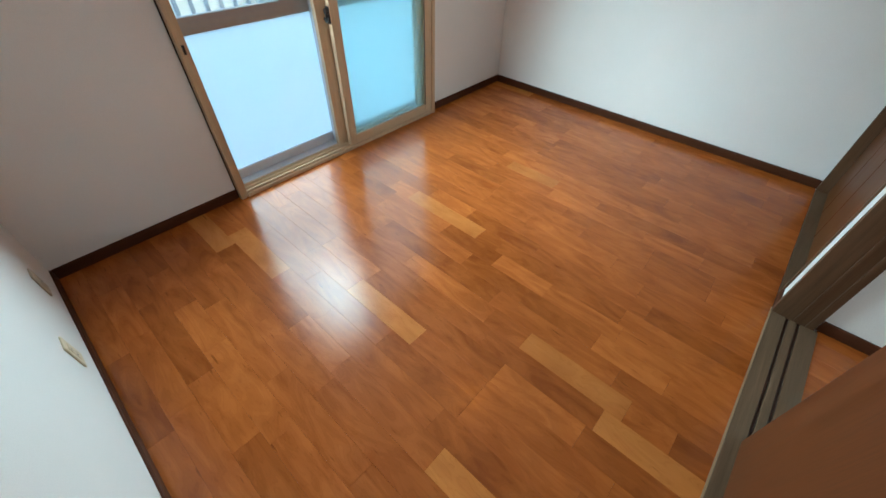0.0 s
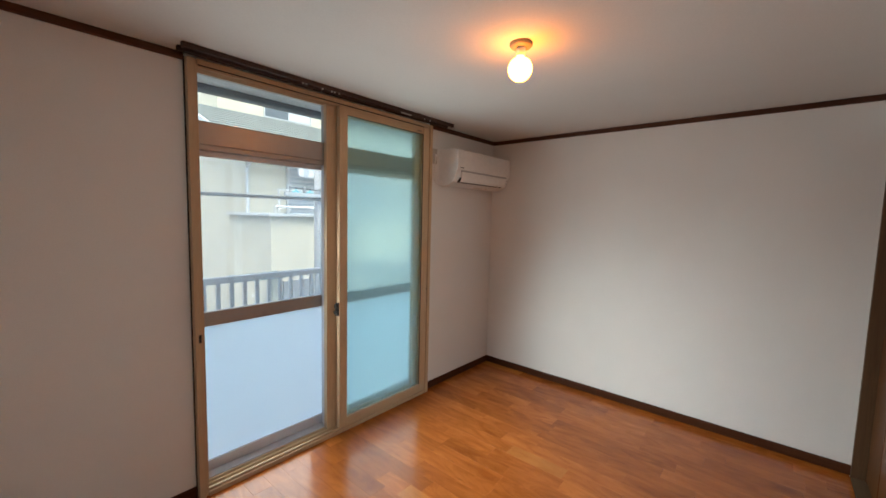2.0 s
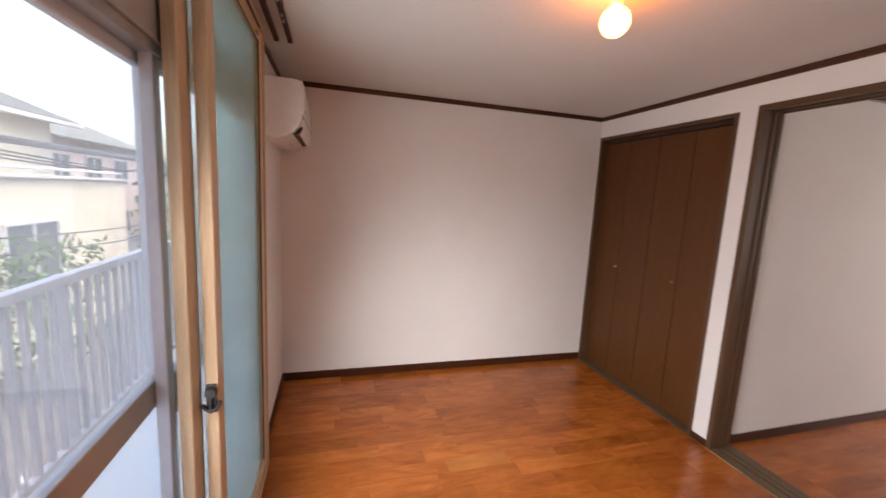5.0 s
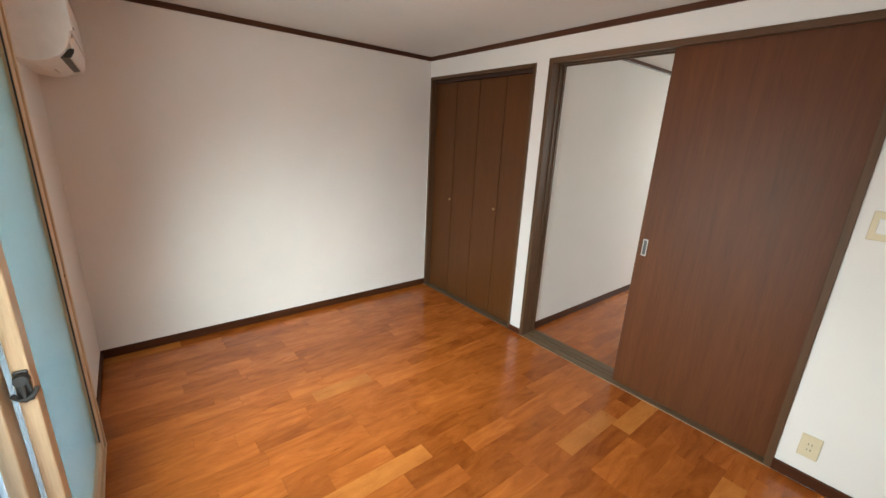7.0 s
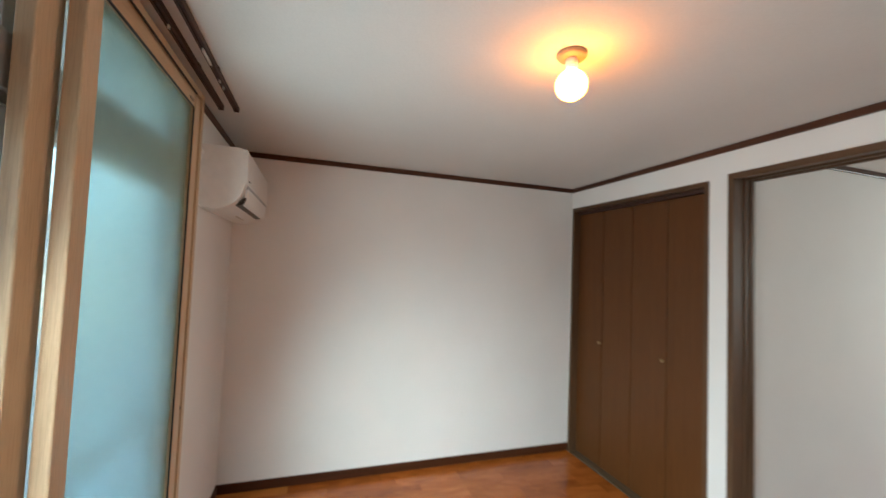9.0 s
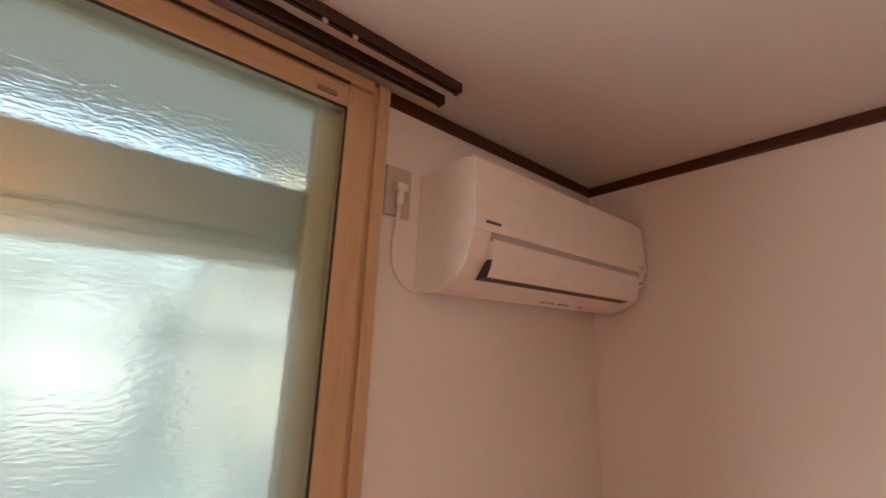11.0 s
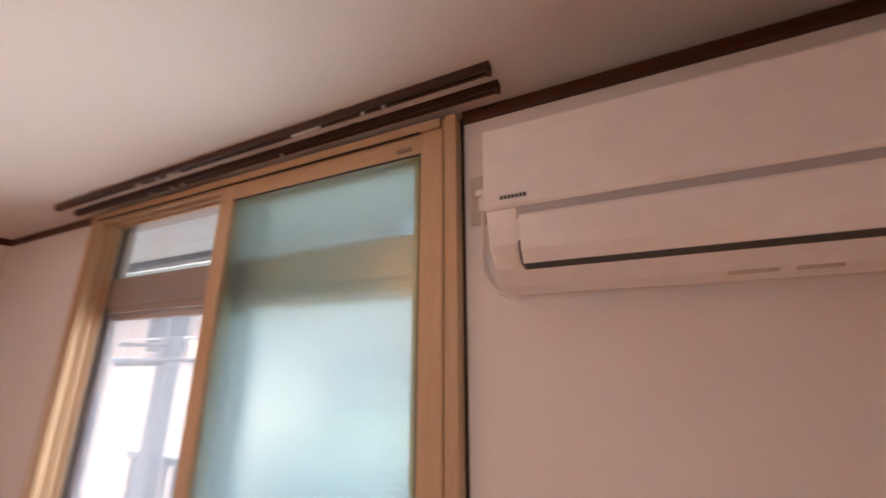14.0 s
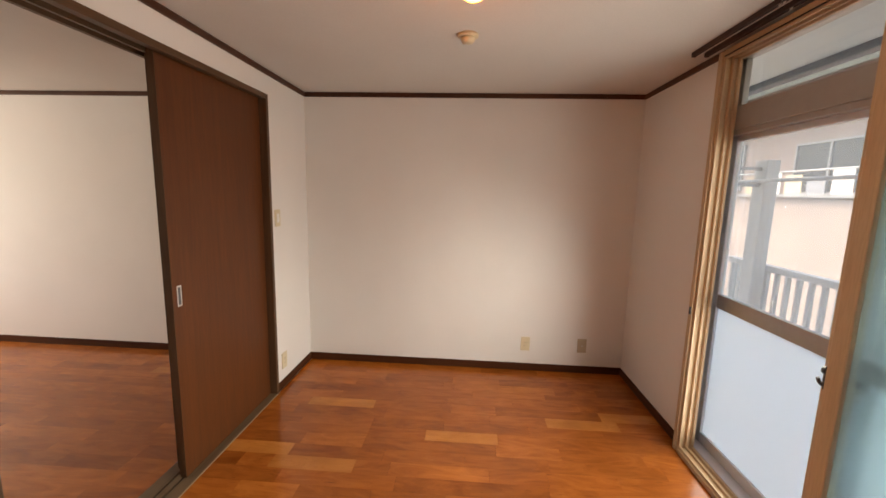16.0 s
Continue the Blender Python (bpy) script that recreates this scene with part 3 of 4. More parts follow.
for x0, x1, yo in ((OWX + 0.034, 1.782, 0.034), (1.690, WX1 - 0.055, 0.0)):
    s = part("top_light", a_box(x0, x0 + 0.034, AY0 + yo, AY0 + yo + 0.03, 1.905, 2.15, bevel=0.002), M_ALU, out)
    part("stile", a_box(x1 - 0.034, x1, AY0 + yo, AY0 + yo + 0.03, 1.905, 2.15, bevel=0.002), M_ALU, s)
    p = part("pane", a_box(x0 + 0.03, x1 - 0.03, AY0 + yo + 0.013, AY0 + yo + 0.017, 1.905, 2.15), M_CLEAR, s)
    p.visible_shadow = False
    if yo:
        part("catch", a_box(x1 - 0.028, x1 - 0.012, AY0 + yo - 0.014, AY0 + yo, 1.965, 2.020, bevel=0.003), M_BLACK, s, "small dark catch")
    lo = sash("sliding_sash", out, x0, x1, AY0 + yo, AY0 + yo + 0.032, 0.04, 1.768, 0.042, 0.03, 0.06, (M_ALULIT, M_ALULIT), None, "bronze aluminium sash, clear above, frosted below", 0.003)
    part("middle_rail", a_box(x0 + 0.042, x1 - 0.042, AY0 + yo + 0.001, AY0 + yo + 0.031, 0.846, 0.922, bevel=0.003), M_ALU, lo)
    p = part("pane", a_box(x0 + 0.038, x1 - 0.038, AY0 + yo + 0.014, AY0 + yo + 0.018, 0.918, 1.742), M_HAZY, lo, "clear upper pane whitened for glare and dust")
    p.visible_shadow = False
    p = part("pane", a_box(x0 + 0.038, x1 - 0.038, AY0 + yo + 0.014, AY0 + yo + 0.018, 0.096, 0.850), M_FROST, lo, "frosted lower pane")
    p.visible_shadow = False
    if yo:
        lk = part("lock", a_box(x1 - 0.045, x1 - 0.015, AY0 - 0.004, AY0 + yo, 0.80, 0.86, bevel=0.004), M_CHROME, lo, "worn steel lock")
        part("knob", tube(bmesh.new(), (x1 - 0.03, AY0 - 0.02, 0.83), (x1 - 0.03, AY0, 0.83), 0.011), M_BLACK, lk)


# ---- sliding doors between the rooms ----
fr = thing("door_1", "dark brown door frame with two sliding doors, half open", "door frame", (1.38, 0, 0), kind="structure")
part("jamb", a_box(DX0, DX0 + 0.03, -CWT - 0.012, 0.010, 0.0, DZ1, bevel=0.002), M_TRIM, fr)
bm = a_box(DX1 - 0.03, DX1, -CWT - 0.012, 0.010, 0.0, DZ1, bevel=0.002)
part("jamb", bm, M_TRIM, fr)
for y in (-0.058, -0.104):
    part("stop_bead", a_box(DX1 - 0.036, DX1 - 0.0295, y - 0.026, y - 0.016, 0.012, DZ1 - 0.03), M_TRIM, fr)
bm = a_box(DX0 + 0.03, DX1 - 0.03, -0.028, 0.010, DZ1 - 0.032, DZ1, bevel=0.002)
box(bm, DX0 + 0.03, DX1 - 0.03, -0.088, -0.074, DZ1 - 0.032, DZ1)
box(bm, DX0 + 0.03, DX1 - 0.03, -CWT - 0.012, -0.134, DZ1 - 0.032, DZ1)
box(bm, DX0 + 0.03, DX1 - 0.03, -0.134, -0.028, DZ1 - 0.012, DZ1 - 0.001)
part("head", bm, M_FRAMEX, fr)
bm = bmesh.new()
for y0, y1 in ((-0.050, 0.008), (-0.092, -0.062), (-CWT - 0.03, -0.104)):
    box(bm, DX0 + 0.03, DX1 - 0.03, y0, y1, -0.011, 0.006, bevel=0.0015)
box(bm, DX0 + 0.03, DX1 - 0.03, -CWT - 0.028, 0.006, -0.011, -0.004)
part("threshold", bm, M_SILL, fr, "olive-brown grooved threshold")
part("threshold_edge", a_box(DX0, DX1, 0.008, 0.014, -0.011, 0.0025), M_BEAD, fr, "pale bead along the threshold")
for y in (-0.056, -0.098):
    part("track", a_box(DX0 + 0.03, DX1 - 0.03, y - 0.004, y + 0.004, -0.004, 0.001), M_RAIL, fr)


def sliding_door(name, x0, x1, y0, y1, label):
    d = thing(name, label, "sliding door", ((x0 + x1) / 2, (y0 + y1) / 2, 0.007), "sliding doors")
    part("leaf", a_box(x0 + 0.002, x1 - 0.002, y0, y1, 0.007, DZ1 - 0.015, bevel=0.001), M_SLIDE, d)
    part("edge_band", a_box(x1 - 0.002, x1 + 0.001, y0 + 0.001, y1 - 0.001, 0.007, DZ1 - 0.015), M_TRIM, d)
    px, pz = x1 - 0.040, 0.925
    bm = bmesh.new()
    for dx0, dx1, dz0, dz1 in ((-0.014, -0.009, -0.05, 0.05), (0.009, 0.014, -0.05, 0.05), (-0.009, 0.009, 0.043, 0.05), (-0.009, 0.009, -0.05, -0.043)):
        box(bm, px + dx0, px + dx1, y1, y1 + 0.003, pz + dz0, pz + dz1, bevel=0.001)
    pull = part("pull", bm, M_CHROME, d, "recessed satin steel pull")
    part("recess", a_box(px - 0.009, px + 0.009, y1, y1 + 0.0012, pz - 0.043, pz + 0.043), M_INK, pull)
    return d


sliding_door("sliding_door", 0.605, 1.425, -0.072, -0.038, "walnut-brown sliding door standing half shut across the opening")
sliding_door("sliding_door", 0.605, 1.368, -0.128, -0.094, "second walnut-brown sliding door stacked behind the first")

# ---- closet with four folding panels ----
cl = thing("door_2", "dark brown closet frame with four shut folding panels", "closet", (2.9, 0, 0), kind="structure")
part("jamb", a_box(KX0, KX0 + 0.024, -CWT, 0.008, 0.0, KZ1, bevel=0.002), M_TRIM, cl)
part("jamb", a_box(KX1 - 0.024, KX1, -CWT, 0.008, 0.0, KZ1, bevel=0.002), M_TRIM, cl)
part("head", a_box(KX0 + 0.024, KX1 - 0.024, -CWT, 0.008, KZ1 - 0.026, KZ1, bevel=0.002), M_FRAMEX, cl)
part("top_rail", a_box(KX0 + 0.024, KX1 - 0.024, -0.09, -0.035, KZ1 - 0.05, KZ1 - 0.027), M_RAIL, cl)
part("threshold", a_box(KX0 + 0.024, KX1 - 0.024, -0.12, 0.006, -0.011, 0.006, bevel=0.001), M_SILL, cl)
KW = (KX1 - KX0 - 0.048) / 4
for i in range(4):
    x0 = KX0 + 0.024 + i * KW
    p = part("folding_panel", a_box(x0 + 0.003, x0 + KW - 0.003, -0.076, -0.052, 0.012, KZ1 - 0.052, bevel=0.005), M_CLOSET, cl)
    if i in (1, 3):
        kx = x0 + (0.022 if i == 1 else 0.014)
        bm = tube(bmesh.new(), (kx, -0.052, 0.942), (kx, -0.040, 0.942), 0.005)
        tube(bm, (kx, -0.042, 0.942), (kx, -0.033, 0.942), 0.010, 0.008)
        part("knob", bm, M_BRASS, p, "small dull brass knob")


# ---- air conditioner, its socket and cord ----
AX0, AX1, AB, AT = 2.715, 3.500, 1.706, 2.000
ac = thing("air_conditioner", "white wall-mounted air conditioner below the ceiling beside the window", "air conditioner", (3.1, RY, AB))
prof = [(RY, AT), (2.425, AT), (2.405, AT - 0.008), (2.398, AT - 0.03), (2.392, 1.838), (2.395, 1.822), (2.410, 1.772), (2.436, 1.738), (2.480, AB + 0.008), (2.52, AB), (RY, AB + 0.008)]
part("body", extruded(prof, AX0, AX1, bevel=0.004), M_ACBODY, ac)
part("front_panel", extruded([(2.396, 1.994), (2.390, 1.988), (2.384, 1.838), (2.388, 1.832), (2.398, 1.832), (2.404, 1.994)], AX0 - 0.001, AX1 + 0.001, bevel=0.002), M_ACBODY, ac)
part("air_slot", extruded([(2.3885, 1.832), (2.3900, 1.814), (2.400, 1.814), (2.400, 1.832)], AX0 + 0.055, AX1 - 0.052), M_GREYSLOT, ac, "grey air slot")
part("flap", extruded([(2.390, 1.819), (2.3855, 1.813), (2.393, 1.758), (2.405, 1.7375), (2.414, 1.740), (2.404, 1.760), (2.402, 1.819)], AX0 + 0.058, AX1 - 0.056, bevel=0.002), M_ACBODY, ac, "curved white louvre")
part("outlet_gap", extruded([(2.405, 1.758), (2.412, 1.742), (2.4385, 1.7345), (2.447, 1.738), (2.440, 1.758)], AX0 + 0.056, AX1 - 0.075), M_BLACK, ac, "dark gap under the louvre")
part("side_gap", extruded([(2.3925, 1.774), (2.396, 1.758), (2.407, 1.7385), (2.4385, 1.7345), (2.425, 1.760), (2.404, 1.774)], AX0 + 0.0545, AX0 + 0.0578), M_BLACK, ac)
bm = bmesh.new()
for i in range(7):
    x = AX0 + 0.030 + i * 0.0066
    box(bm, x, x + 0.0045, 2.3820, 2.3870, 1.8470, 1.8530)
part("emblem", bm, M_INK, ac, "dark maker mark drawn as plain bars")
bm = a_box(AX1 - 0.055, AX1 - 0.030, 2.3835, 2.3875, 1.845, 1.850)
part("emblem", bm, M_INKPALE, ac)
bm = a_box(AX1 - 0.040, AX1 - 0.016, 2.396, 2.404, 1.800, 1.804)
part("indicator_print", bm, M_INK, ac)
bm = bmesh.new()
for i in range(4):
    box(bm, AX1 - 0.046, AX1 - 0.020, 2.400 + i * 0.0016, 2.4105 + i * 0.0016, 1.780 - i * 0.005, 1.783 - i * 0.005)
part("indicator_print", bm, M_INKPALE, ac)
for x0, x1 in ((3.06, 3.12), (3.14, 3.19), (3.24, 3.262)):
    part("underside_vent", a_box(x0, x1, 2.482, 2.488, AB + 0.003, AB + 0.009), M_FAINT, ac)

so = thing("wall_socket", "grey socket plate with the air conditioner's white plug", "socket", (2.65, RY, 1.94))
part("plate", a_box(2.615, 2.685, RY - 0.008, RY, 1.880, 2.001, bevel=0.003), M_PLATE, so)
for z in (1.888, 1.993):
    part("screw", tube(bmesh.new(), (2.622, RY - 0.0095, z), (2.622, RY - 0.006, z), 0.003, n=10), M_CHROME, so)
pl = thing("power_plug", "white plug and cord running down to the air conditioner", "plug", (2.648, RY - 0.008, 1.945))
bm = a_box(2.633, 2.664, RY - 0.032, RY - 0.008, 1.938, 1.957, bevel=0.005)
box(bm, 2.641, 2.656, RY - 0.028, RY - 0.012, 1.905, 1.942, bevel=0.005)
part("plug_body", bm, M_WHITE, pl)
cord("cable", [(2.6485, RY - 0.018, 1.908), (2.647, RY - 0.014, 1.86), (2.643, RY - 0.012, 1.80), (2.652, RY - 0.012, 1.755), (2.680, RY - 0.014, 1.722), (2.722, RY - 0.02, 1.706)], 0.0042, M_WHITE, pl)

# ---- curtain rails ----
random.seed(3)


def curtain_rail(y, runners, label):
    r = thing("curtain_rail", label, "curtain rail", (1.79, y, CZ), "curtain rails")
    prof = [(-0.010, 0), (-0.010, -0.021), (-0.003, -0.021), (-0.003, -0.018), (-0.007, -0.018), (-0.007, -0.005), (0.007, -0.005), (0.007, -0.018), (0.003, -0.018), (0.003, -0.021), (0.010, -0.021), (0.010, 0)]
    bm = extruded([(y + p, CZ + q) for p, q in prof], 0.868, 2.708)
    part("channel", bm, M_RAIL, r)
    for x in (0.862, 2.706):
        part("end_cap", a_box(x, x + 0.010, y - 0.0115, y + 0.0115, CZ - 0.024, CZ, bevel=0.002), M_RAIL, r)
    for x in runners:
        part("runner", a_box(x - 0.0045, x + 0.0045, y - 0.0035, y + 0.0035, CZ - 0.029, CZ - 0.016, bevel=0.0015), M_RUNNER, r)
    for x in (1.15, 1.79, 2.32):
        part("bracket", a_box(x - 0.014, x + 0.014, y - 0.013, y + 0.013, CZ - 0.012, CZ - 0.0002, bevel=0.001), M_RAIL, r)
    return r


curtain_rail(2.449, [2.45, 2.39, 2.250, 2.240, 2.230, 2.220, 2.210, 2.200, 2.190, 2.180, 2.170, 2.160, 1.66, 1.63, 1.61, 1.55, 1.45, 1.43], "dark brown ceiling curtain rail with a few white runners")
curtain_rail(2.512, [2.05, 1.58, 1.52, 1.40], "dark brown ceiling curtain rail close to the window")

# ---- ceiling lamp, smoke detector ----
LX, LY = 1.765, 1.308
lamp = thing("ceiling_lamp", "bare lit globe bulb in a holder on the ceiling", "lamp", (LX, LY, CZ))
part("rose", lathe(bmesh.new(), [(0.047, CZ), (0.047, CZ - 0.010), (0.042, CZ - 0.016), (0.018, CZ - 0.018)], LX, LY), M_ROSE, lamp, "beige ceiling rose", True)
part("holder", lathe(bmesh.new(), [(0.018, CZ - 0.016), (0.020, CZ - 0.03), (0.020, CZ - 0.048), (0.016, CZ - 0.052)], LX, LY), M_WHITE, lamp, "white screw holder", True)
rings = [(0.014, CZ - 0.050), (0.018, CZ - 0.058)]
for i in range(2, 15):
    a = math.pi * i / 15
    rings.append((0.050 * math.sin(a), CZ - 0.104 + 0.050 * math.cos(a)))
part("bulb", lathe(bmesh.new(), rings, LX, LY), M_BULB, lamp, "glowing warm globe bulb", True)
sd = thing("smoke_detector", "small ivory round smoke detector on the ceiling", "smoke detector", (1.10, 1.283, CZ))
part("base", lathe(bmesh.new(), [(0.050, CZ), (0.050, CZ - 0.010), (0.046, CZ - 0.013)], 1.10, 1.283), M_IVORY, sd, "", True)
part("head", lathe(bmesh.new(), [(0.034, CZ - 0.012), (0.033, CZ - 0.028), (0.024, CZ - 0.038), (0.010, CZ - 0.040)], 1.10, 1.283), M_IVORY, sd, "", True)


# ---- sockets and switch ----
def socket_on(x, y, z, turn, label, material, slots, hole):
    """A plate 70 x 118 mm, built facing +y at the origin and turned about z."""
    t = thing("wall_socket", label, "socket", (0, 0, 0))
    part("plate", a_box(-0.036, 0.036, 0, 0.007, -0.058, 0.058, bevel=0.003), material, t)
    part("insert", a_box(-0.017, 0.017, 0.006, 0.0085, -0.035, 0.035, bevel=0.001), material, t)
    for dz in slots:
        for dx in (-0.006, 0.006):
            part("slot", a_box(dx - 0.0012, dx + 0.0012, 0.008, 0.0089, dz - 0.005, dz + 0.005), M_BLACK, t)
    if hole:
        part("jack", tube(bmesh.new(), (0, 0.008, 0), (0, 0.013, 0), 0.006, n=14), M_CHROME, t)
    t.matrix_world = pose(x, y, z, 0, 0, turn)
    return t


socket_on(0, 1.811, 0.228, -90, "ivory power socket low on the white wall", M_IVORY, (0.014, -0.014), False)
socket_on(0, 2.266, 0.232, -90, "beige aerial socket low on the white wall", M_BEIGE, (), True)
socket_on(0.474, 0, 0.199, 0, "ivory power socket beside the sliding door", M_IVORY, (0.014, -0.014), False)
sw = thing("light_switch", "ivory light switch beside the sliding door frame", "switch", (0, 0, 0))
part("plate", a_box(-0.036, 0.036, 0, 0.007, -0.058, 0.058, bevel=0.003), M_IVORY, sw)
part("rocker", a_box(-0.015, 0.015, 0.006, 0.011, -0.030, 0.030, bevel=0.002), M_WHITE, sw)
sw.matrix_world = pose(0.498, 0, 1.238)

# ---- balcony ----
structure("balcony_floor", a_box(-1.2, 4.6, RY + WT, 3.62, -0.25, -0.06), M_CONC, "grey concrete balcony floor", "floor")
bal = thing("balcony_railing", "grey painted metal railing with upright bars along the balcony", "railing", (1.7, 3.52, -0.06))
part("top_rail", a_box(-0.3, 4.6, 3.492, 3.548, 0.925, 0.972, bevel=0.006), M_BALRAIL, bal)
part("bottom_rail", a_box(-0.3, 4.6, 3.502, 3.538, 0.06, 0.095, bevel=0.004), M_BALRAIL, bal)
bar = None
for i in range(51):
    x = -0.25 + i * 0.0942
    if bar is None:
        bar = part("bar", a_box(-0.013, 0.013, 3.508, 3.532, 0.09, 0.93), M_BALRAIL, bal)
        bar.location.x = x
    else:
        b2 = bar.copy()
        scene.collection.objects.link(b2)
        b2.location.x = x
for x in (-0.3, 1.2, 2.9, 4.5):
    part("post", a_box(x - 0.02, x + 0.02, 3.548, 3.585, -0.06, 0.96), M_BALRAIL, bal)
ph = thing("laundry_pole_holder", "grey metal post carrying laundry poles on the balcony", "post", (0.11, 3.42, -0.06))
part("post", a_box(0.05, 0.17, 3.38, 3.47, -0.06, 1.72, bevel=0.006), M_BALRAIL, ph)
for z in (1.545, 1.66):
    part("arm", a_box(0.095, 0.125, 3.12, 3.40, z - 0.012, z + 0.012, bevel=0.003), M_BALRAIL, ph)
ph2 = thing("laundry_pole_holder", "grey metal post carrying laundry poles on the balcony", "post", (4.2, 3.5, -0.06))
part("post", a_box(4.15, 4.25, 3.38, 3.46, -0.06, 1.72, bevel=0.006), M_BALRAIL, ph2)
for z in (1.545, 1.66):
    part("arm", a_box(4.185, 4.215, 3.12, 3.40, z - 0.012, z + 0.012, bevel=0.003), M_BALRAIL, ph2)
tagged(mesh_object("laundry_pole", tube(bmesh.new(), (-0.3, 3.30, 1.570), (4.4, 3.30, 1.570), 0.0125), M_BALRAIL, True), "steel laundry pole hung along the balcony", "laundry pole", "laundry poles")
# own eave above the balcony
structure("eave_soffit", a_box(-1.2, 4.8, RY + WT, 3.52, 2.330, 2.36), M_SOFFIT, "pale soffit boards under the eave", "soffit")
structure("eave_gutter", a_box(-1.2, 4.8, 3.50, 3.60, 2.285, 2.365, bevel=0.015), plain("slate_blue_gutter", (0.10, 0.12, 0.15), 0.5), "dark blue-grey gutter along the eave", "gutter")

# ---- ground and houses outside ----
GZ = -1.75
structure("ground", a_box(-150, 150, -150, 150, GZ - 0.3, GZ), M_ASPHALT, "grey asphalt ground between the houses", "ground")
structure("outer_wall_below", a_box(-1.2, 4.6, OY1 - 0.12, RY + WT, GZ, -0.3), M_CREAM, "cream wall of the storey below", "wall")
structure("roof_above", a_box(-1.2, 4.8, OY1 - 0.4, RY + WT, CZ + 0.2, CZ + 0.35), M_ROOF, "flat dark roof over the rooms", "roof")


def house_window(parent, x0, x1, y, z0, z1):
    w = part("window", a_box(x0, x1, y - 0.03, y, z0, z1), M_DARKGLASS, parent)
    bm = bmesh.new()
    for a in ((x0 - 0.04, x0, z0 - 0.04, z1 + 0.04), (x1, x1 + 0.04, z0 - 0.04, z1 + 0.04), (x0, x1, z1, z1 + 0.04), (x0, x1, z0 - 0.04, z0), ((x0 + x1) / 2 - 0.02, (x0 + x1) / 2 + 0.02, z0, z1)):
        box(bm, a[0], a[1], y - 0.06, y, a[2], a[3])
    part("window_frame", bm, M_GUTTER, w)
    return w


HX, HY, HE = 3.84, 9.04, 2.80          # corner and eave of the cream house
ho = thing("cream_house", "cream rendered two-storey house with slate roof and balcony", "house", (8, 12, GZ))
prof = [(HY, GZ), (HY, HE), (HY + 3.2, HE + 1.25), (HY + 6.4, HE), (HY + 6.4, GZ)]
part("wall", extruded(prof, HX, HX + 9), M_CREAM, ho)
for s in (0, 1):
    y0, y1 = (HY - 0.45, HY + 3.2) if s == 0 else (HY + 6.85, HY + 3.2)
    rf = part("roof", extruded([(y0, HE - 0.10), (y1, HE + 1.38), (y1, HE + 1.46), (y0, HE - 0.02)], HX - 0.24, HX + 9.3), M_ROOF, ho)
    if s == 0:
        for k in range(15):
            f0 = k / 15
            ya, za = y0 + (y1 - y0) * f0, HE - 0.02 + 1.48 * f0
            part("slate_course", a_box(HX - 0.23, HX + 9.29, ya - 0.012, ya + 0.012, za - 0.004, za + 0.010), M_ROOF, rf)
part("bargeboard", extruded([(HY - 0.47, HE - 0.16), (HY + 3.2, HE + 1.32), (HY + 3.2, HE + 1.44), (HY - 0.47, HE - 0.04)], HX - 0.28, HX - 0.24), M_GUTTER, ho)
part("gutter", a_box(HX - 0.25, HX + 9.3, HY - 0.56, HY - 0.45, HE - 0.16, HE - 0.06, bevel=0.02), M_GUTTER, ho)
bm = tube(bmesh.new(), (HX + 0.05, HY - 0.5, HE - 0.14), (HX + 0.02, HY - 0.05, HE - 0.42), 0.035, n=10)
tube(bm, (HX + 0.02, HY - 0.05, HE - 0.42), (HX + 0.02, HY - 0.05, 0.5), 0.035, n=10)
part("downpipe", bm, M_GUTTER, ho)
part("balcony", a_box(3.50, 12, 7.2, HY, GZ, 1.38), M_CREAM, ho, "cream projecting lower storey with a balcony on top")
part("coping", a_box(3.44, 12, 7.14, HY, 1.38, 1.43), M_GUTTER, ho)
bm = tube(bmesh.new(), (3.6, 7.25, 1.55), (12, 7.25, 1.55), 0.025, n=8)
for i in range(8):
    tube(bm, (3.6 + i * 1.1, 7.25, 1.41), (3.6 + i * 1.1, 7.25, 1.55), 0.018, n=8)
part("balcony_rail", bm, M_GUTTER, ho, "white tubular rail")
# shuttered balcony window under a striped awning
sh = part("shutter_frame", a_box(4.73, 7.6, HY - 0.08, HY, 1.40, 2.52), M_GUTTER, ho)
for i in range(11):
    part("shutter_slat", a_box(4.80, 7.5, HY - 0.11, HY - 0.075, 1.42 + i * 0.098, 1.465 + i * 0.098), M_FABRICDARK, sh)
aw = part("awning", extruded([(HY - 0.04, 2.64), (HY - 0.62, 2.50), (HY - 0.62, 2.47), (HY - 0.04, 2.61)], 4.70, 8.2), M_FABRIC, ho, "striped cloth awning with a scalloped edge")
for i in range(26):
    x = 4.70 + i * 0.125
    part("valance", a_box(x, x + 0.118, HY - 0.635, HY - 0.62, 2.24 - 0.03 * (i % 2), 2.49), M_FABRICDARK if i % 2 else M_FABRIC, aw)
w2 = house_window(ho, 4.53, 5.26, 7.2, 0.84, 1.24)
for i in range(9):
    for d in (1, -1):
        bm = tube(bmesh.new(), (4.53 + i * 0.075, 7.13, 0.84 if d > 0 else 1.24), (4.53 + i * 0.075 + 0.12, 7.13, 1.24 if d > 0 else 0.84), 0.008, n=6)
        part("lattice_bar", bm, M_GUTTER, w2)
house_window(ho, 8.2, 9.4, 7.2, -0.6, 0.6)
part("canopy", extruded([(7.2, 0.40), (6.92, 0.36), (6.92, 0.31), (7.2, 0.34)], 2.76, 3.62), M_ROOF, ho, "grey porch canopy")
